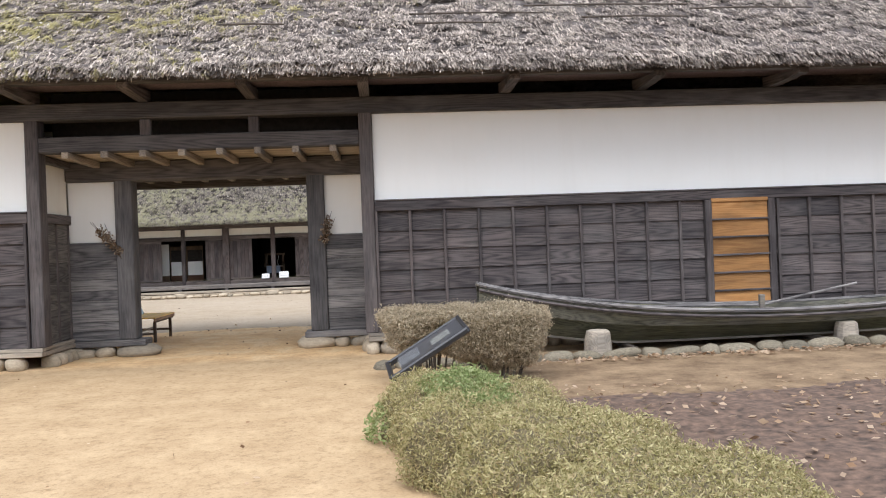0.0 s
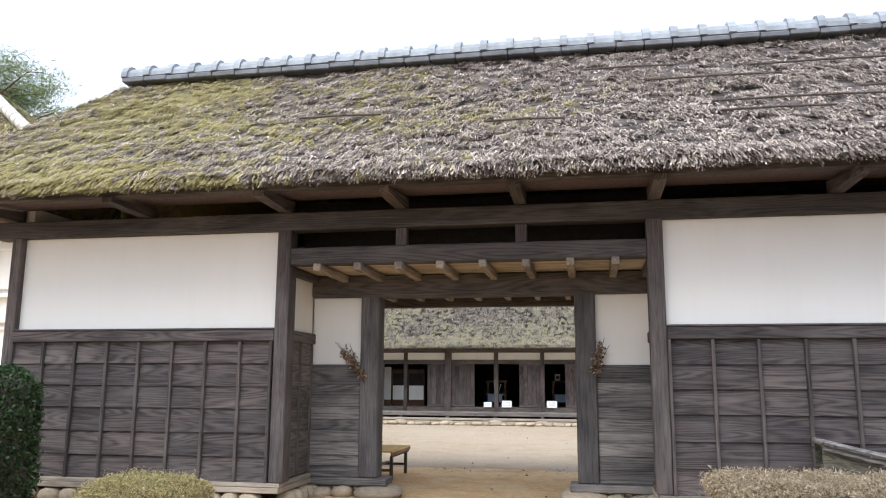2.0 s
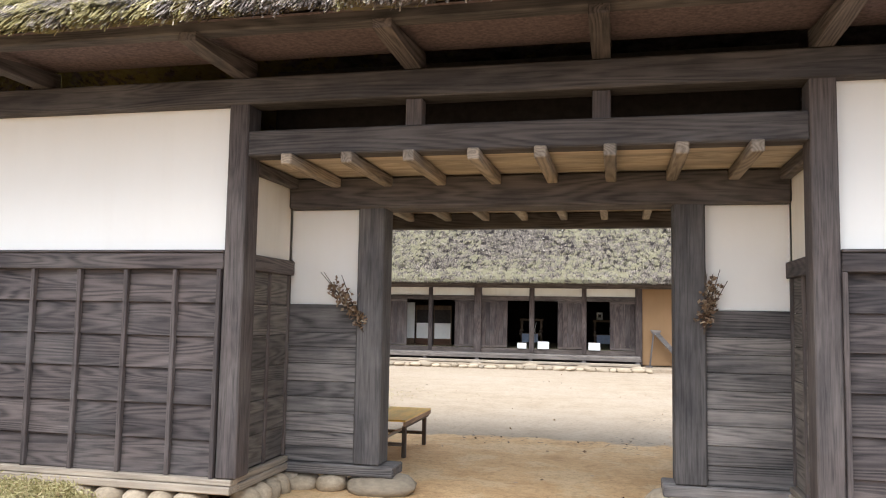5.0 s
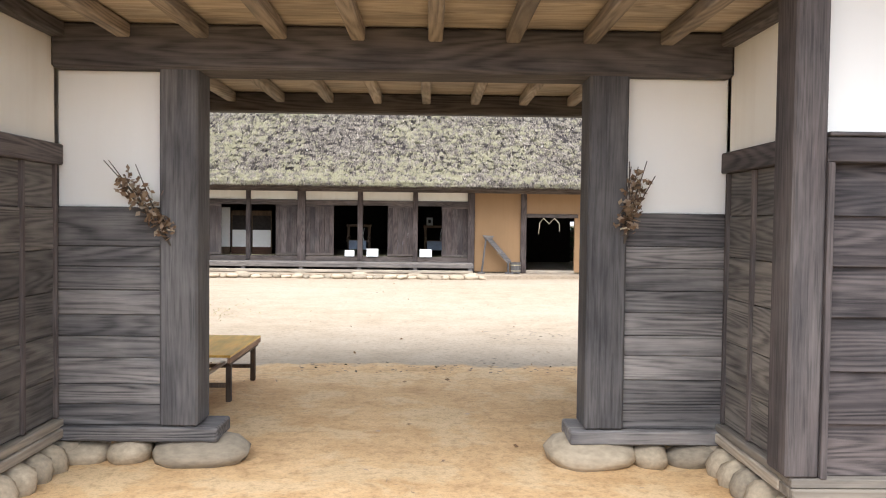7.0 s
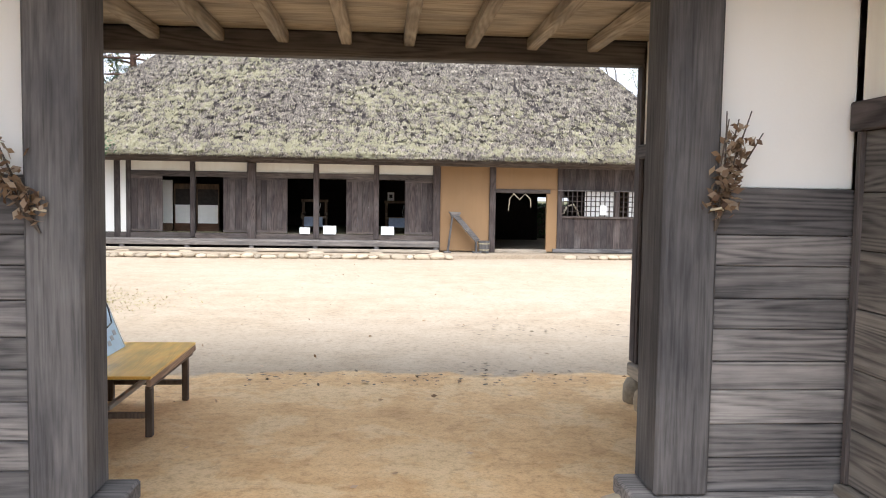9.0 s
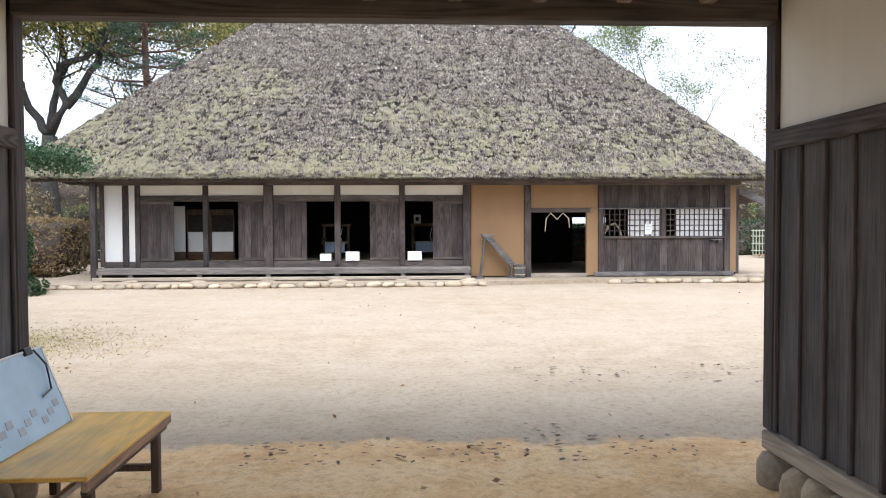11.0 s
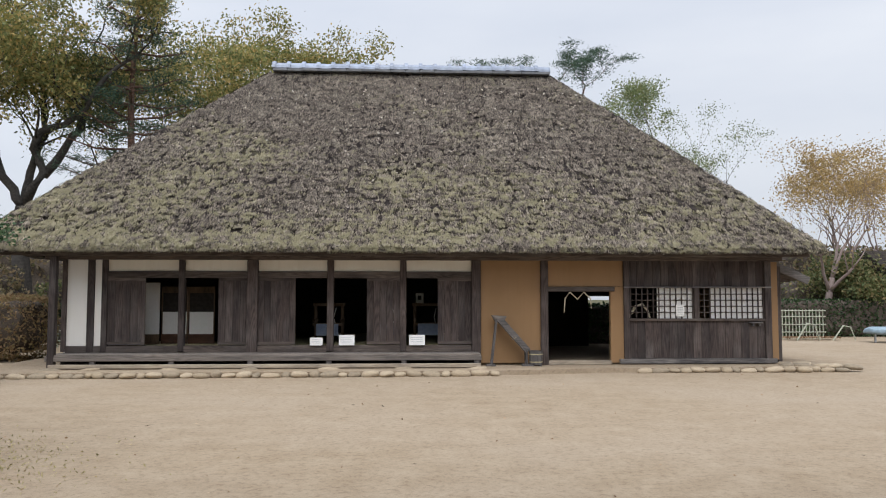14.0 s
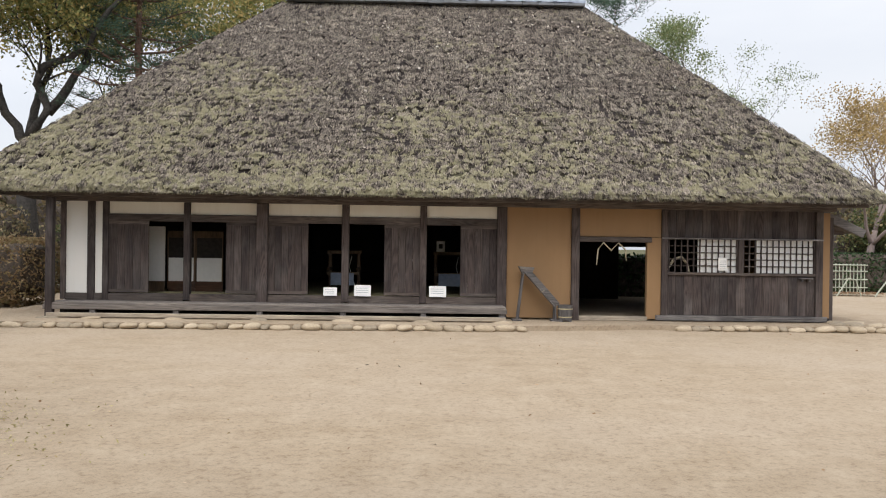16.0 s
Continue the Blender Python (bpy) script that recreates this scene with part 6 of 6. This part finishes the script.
bamboo_fence(-16.4, -14.4, 40.0, 0.8, 12, (0.25, 0.6), "low pale bamboo fence under the trees")
for x, hgt in ((13.5, 0.7), (15.0, 0.6)):
    hp = tagged(new("bent_branch"), "pale bent branch standing beside the fence", "branch")
    part("limb", Shape().tube([(x - 0.45, 43.5, 0), (x, 43.5, hgt), (x + 0.3, 43.5, hgt * 0.9), (x + 0.5, 43.5, 0.0)], [0.03, 0.03, 0.028, 0.02], 6), PALEBAM, hp)
litter("leaf_heap", "heap of dry brown leaves by the bamboo fence", 12.7, 15.0, 43.6, 44.3, 0.1, 900, 0.14, 9)
cover = tagged(new("covered_cart"), "low thing under a pale blue sheet at the yard's end", "cart")
part("sheet", bush_core((0.9, 0.6, 0.14), (16.0, 42.0, 0.45), 0, 0.5, 0.05), plain("pale_blue_sheet", (0.24, 0.33, 0.4), 0.6), cover, smooth=True)
for dx in (-0.6, 0.6):
    part("leg", box(16.0 + dx - 0.03, 16.0 + dx + 0.03, 41.97, 42.03, 0, 0.35, 0.005), METAL, cover)
far_shed = empty("garden_shed", "dark roofed shed at the far side of the yard", "house", kind="structure")
part("roof", Shape().prism([(46.0, 2.6), (48.5, 4.0), (51.0, 2.6), (51.0, 2.45), (46.0, 2.45)], "x", 19.0, 26.0), HTHATCH, far_shed, recalc=True)
part("wall", box(19.6, 25.5, 46.8, 50.4, 0, 2.45), OCHRE, far_shed)

# trees
TWIG = plain("grey_twig_bark", (0.24, 0.19, 0.175), 0.95)
CROTCH = (-16.2, 40.0, 4.9)
tree("oak_tree", "large oak with crooked dark limbs and yellowing leaves", (-16.2, 40.0, 0), 16, 0.85, OAKLEAF, 0.13, 34000, 4, OAKBARK, 0.31, 0.28, 4, puff=0.28, limbs=(
    (CROTCH, (-16.5, 39.9, 5.5), (-16.9, 39.6, 6.3), (-17.2, 39.4, 7.2), (-17.05, 39.2, 8.1), (-17.5, 39.0, 9.2)),
    (CROTCH, (-15.55, 40.0, 6.1), (-15.95, 40.0, 6.95), (-15.7, 40.0, 7.55), (-14.9, 40.0, 7.8), (-14.2, 39.9, 8.2), (-13.7, 39.7, 9.0)),
    ((-15.6, 40.05, 6.0), (-15.05, 40.3, 6.9), (-14.5, 40.5, 7.8), (-14.4, 40.8, 9.2)),
    (CROTCH, (-16.3, 40.6, 6.2), (-16.0, 41.0, 7.6), (-16.3, 41.4, 9.4))))
tree("oak_tree", "spreading oak with brown and olive autumn leaves", (-14.5, 46.5, 0), 15, 0.75, OAKLEAF, 0.15, 22000, 9, None, 0.27, 0.3, 5, (0.05, 0), puff=0.32)
tree("oak_tree", "tall oak with brown and olive autumn leaves", (-9.8, 50.0, 0), 16.0, 0.6, OAKLEAF, 0.15, 34000, 14, None, 0.27, 0.32, 5, (0.0, 0), puff=0.32)
tree("oak_tree", "oak with olive leaves at the side of the yard", (-20.5, 42.0, 0), 17, 0.75, OAKLEAF, 0.15, 17000, 23, None, 0.27, 0.28, 5, puff=0.32)


def whorled_pine(label, at, height, trunk_r, low, reach, seed, dense=55, needles=None, puff=0.2):
    """Straight reddish trunk with tiers of level limbs that carry flat needle pads."""
    r, nr = random.Random(seed), np.random.default_rng(seed)
    top = tagged(new("pine_tree"), label, "tree", "trees round the yard")
    base = Vector(at)
    axis_ = [base + Vector((0.12 * math.sin(k * 0.9), 0.1 * math.cos(k * 0.7), height * k / 8)) for k in range(9)]
    part("trunk", Shape().tube(axis_, [trunk_r * (1 - 0.8 * k / 8) for k in range(9)], 9), PINEBARK, top, smooth=True)
    limbs, pads = Shape(), []
    z = low
    while z < height - 0.4:
        k = min(7, int(z / height * 8))
        root = axis_[k].lerp(axis_[k + 1], z / height * 8 - k)
        turn = r.uniform(0, 6.28)
        for i in range(4):
            a = turn + i * 1.57 + r.uniform(-0.4, 0.4)
            out = Vector((math.cos(a), math.sin(a), 0))
            n_ = reach * r.uniform(0.65, 1.1) * (1 - 0.6 * (z - low) / (height - low))
            tip = root + out * n_ + Vector((0, 0, n_ * r.uniform(-0.05, 0.22)))
            mid = root.lerp(tip, 0.5) + Vector((0, 0, -0.08 * n_))
            limbs.tube([root, mid, tip], [0.05, 0.035, 0.015], 5)
            side = Vector((-out.y, out.x, 0))
            for j in range(7):
                f = 0.35 + 0.65 * j / 6
                q = root.lerp(tip, f) + Vector((0, 0, -0.16 * n_ * (f - f * f)))
                e = q + side * r.choice((-1, 1)) * n_ * r.uniform(0.15, 0.4) + out * 0.15 + Vector((0, 0, r.uniform(0, 0.15)))
                limbs.tube([q, q.lerp(e, 0.5) + Vector((0, 0, 0.03)), e], [0.018, 0.013, 0.008], 4)
                pads.append(e)
        z += r.uniform(0.45, 0.8)
    part("branching", limbs, PINEBARK, top, smooth=True)
    E = np.array([tuple(e) for e in pads])
    n_leaf = len(E) * dense
    P = E[nr.integers(0, len(E), n_leaf)] + nr.normal(0, 1, (n_leaf, 3)) * np.array([puff, puff, puff * 0.4])
    s = Shape()
    leaf_quads(s, P, 0.19, nr, 0.25, 0.06)
    tagged(part("crown", s, needles or PINELEAF, top), kind="stuff")


whorled_pine("tall pine with a reddish trunk and layered dark branches", (-12.75, 40.8, 0), 13.5, 0.22, 5.9, 2.7, 31)
tree("pine_tree", "dark pine rising behind the farmhouse roof", (4.9, 56.0, 0), 19.6, 0.9, PINELEAF, 0.24, 8000, 35, PINEBARK, 0.2, 0.62, 3, (0, 0), 0.4, 0.28, 0.2, slim=0.07, upright=0.3)
tree("pine_tree", "dark pine rising behind the farmhouse ridge", (-0.6, 58.0, 0), 18.8, 0.9, PINELEAF, 0.24, 4500, 37, PINEBARK, 0.2, 0.66, 3, (0, 0), 0.4, 0.25, 0.16, slim=0.07, upright=0.2)
tree("young_tree", "slender tree with sparse pale green leaves", (8.9, 50.0, 0), 14.0, 0.5, PALELEAF, 0.11, 8000, 41, None, 0.13, 0.5, 4, (0, 0), 0.0, 0.26, 0.36, upright=0.7)
tree("young_tree", "slender tree with thin pale green leaves", (13.6, 52.0, 0), 13.0, 0.45, PALELEAF, 0.1, 3500, 43, None, 0.11, 0.48, 4, (0.05, 0), 0.0, 0.25, 0.34, upright=0.7)
tree("maple_tree", "round crowned tree with golden autumn leaves", (22.4, 55.0, 0), 13, 0.7, GOLDLEAF, 0.13, 13000, 47, TWIG, 0.26, 0.3, 5, (0, 0), 0.0, 0.32, 0.6)
tree("maple_tree", "thinning tree with golden autumn leaves", (27.0, 56.0, 0), 13, 0.7, GOLDLEAF, 0.13, 9000, 48, TWIG, 0.26, 0.3, 5, (0, 0), 0.0, 0.36, 0.6)
tree("bare_tree", "nearly bare grey tree with fine twigs", (16.6, 47.5, 0), 13.5, 0.5, GOLDLEAF, 0.12, 1800, 51, TWIG, 0.22, 0.2, 6, puff=0.4)
tree("bare_tree", "nearly bare grey tree with fine twigs", (20.4, 48.0, 0), 13.5, 0.5, GOLDLEAF, 0.12, 2200, 53, TWIG, 0.22, 0.2, 6, puff=0.4)
tree("evergreen_tree", "dull evergreen tree at the end of the hedge", (18.0, 47.5, 0), 6.0, 0.6, DULL, 0.18, 5500, 57, None, 0.14, 0.2, 4, puff=0.45)
tree("evergreen_tree", "evergreen tree whose low branch hangs over the yard", (-10.4, 20.7, 0), 2.6, 0.8, leafy("bright_evergreen_leaves", [(0.025, 0.055, 0.025), (0.055, 0.11, 0.05), (0.11, 0.18, 0.09)], 0.4), 0.05, 12000, 61, None, 0.09, 0.4, 3, puff=0.11, upright=0.1, limbs=(
    ((-10.35, 20.7, 1.6), (-9.5, 20.6, 2.25), (-8.6, 20.5, 2.4), (-7.75, 20.4, 2.35)),
    ((-10.35, 20.7, 1.6), (-9.6, 20.3, 2.1), (-8.9, 20.2, 2.2), (-8.1, 20.3, 2.35)),
    ((-10.35, 20.7, 1.6), (-10.6, 20.9, 2.2), (-10.9, 21.0, 2.7), (-11.3, 21.2, 3.0))))
whorled_pine("old pine with level pads of green needles above the roofs", (-21.9, 23.5, 0), 12.5, 0.24, 9.9, 4.2, 68, 260, leafy("sunny_pine_needles", [(0.1, 0.15, 0.07), (0.19, 0.25, 0.11), (0.26, 0.31, 0.14)]), 0.34)

# thickets that close the view between the trunks
WOODS = leafy("distant_thicket_leaves", [(0.1, 0.1, 0.055), (0.2, 0.17, 0.1), (0.33, 0.24, 0.14), (0.15, 0.16, 0.08)])
for half, at, n_ in (((17.0, 2.0, 2.6), (-29.0, 58.0, 2.3), 16000), ((20.0, 2.0, 2.5), (33.0, 60.0, 2.3), 20000), ((2.4, 1.2, 1.5), (-18.0, 38.5, 1.4), 5000), ((1.6, 1.0, 1.1), (-16.2, 35.5, 1.0), 3500)):
    hedge("thicket", "tangled brown and green thicket behind the farmhouse", [(half, at, 0)], WOODS, 0.26 if half[0] > 10 else 0.14, n_, BARK, "thickets round the yard", 0, 0.7 if half[0] > 10 else 0.35, 0.88, "shrub", 0.28, 0.5)
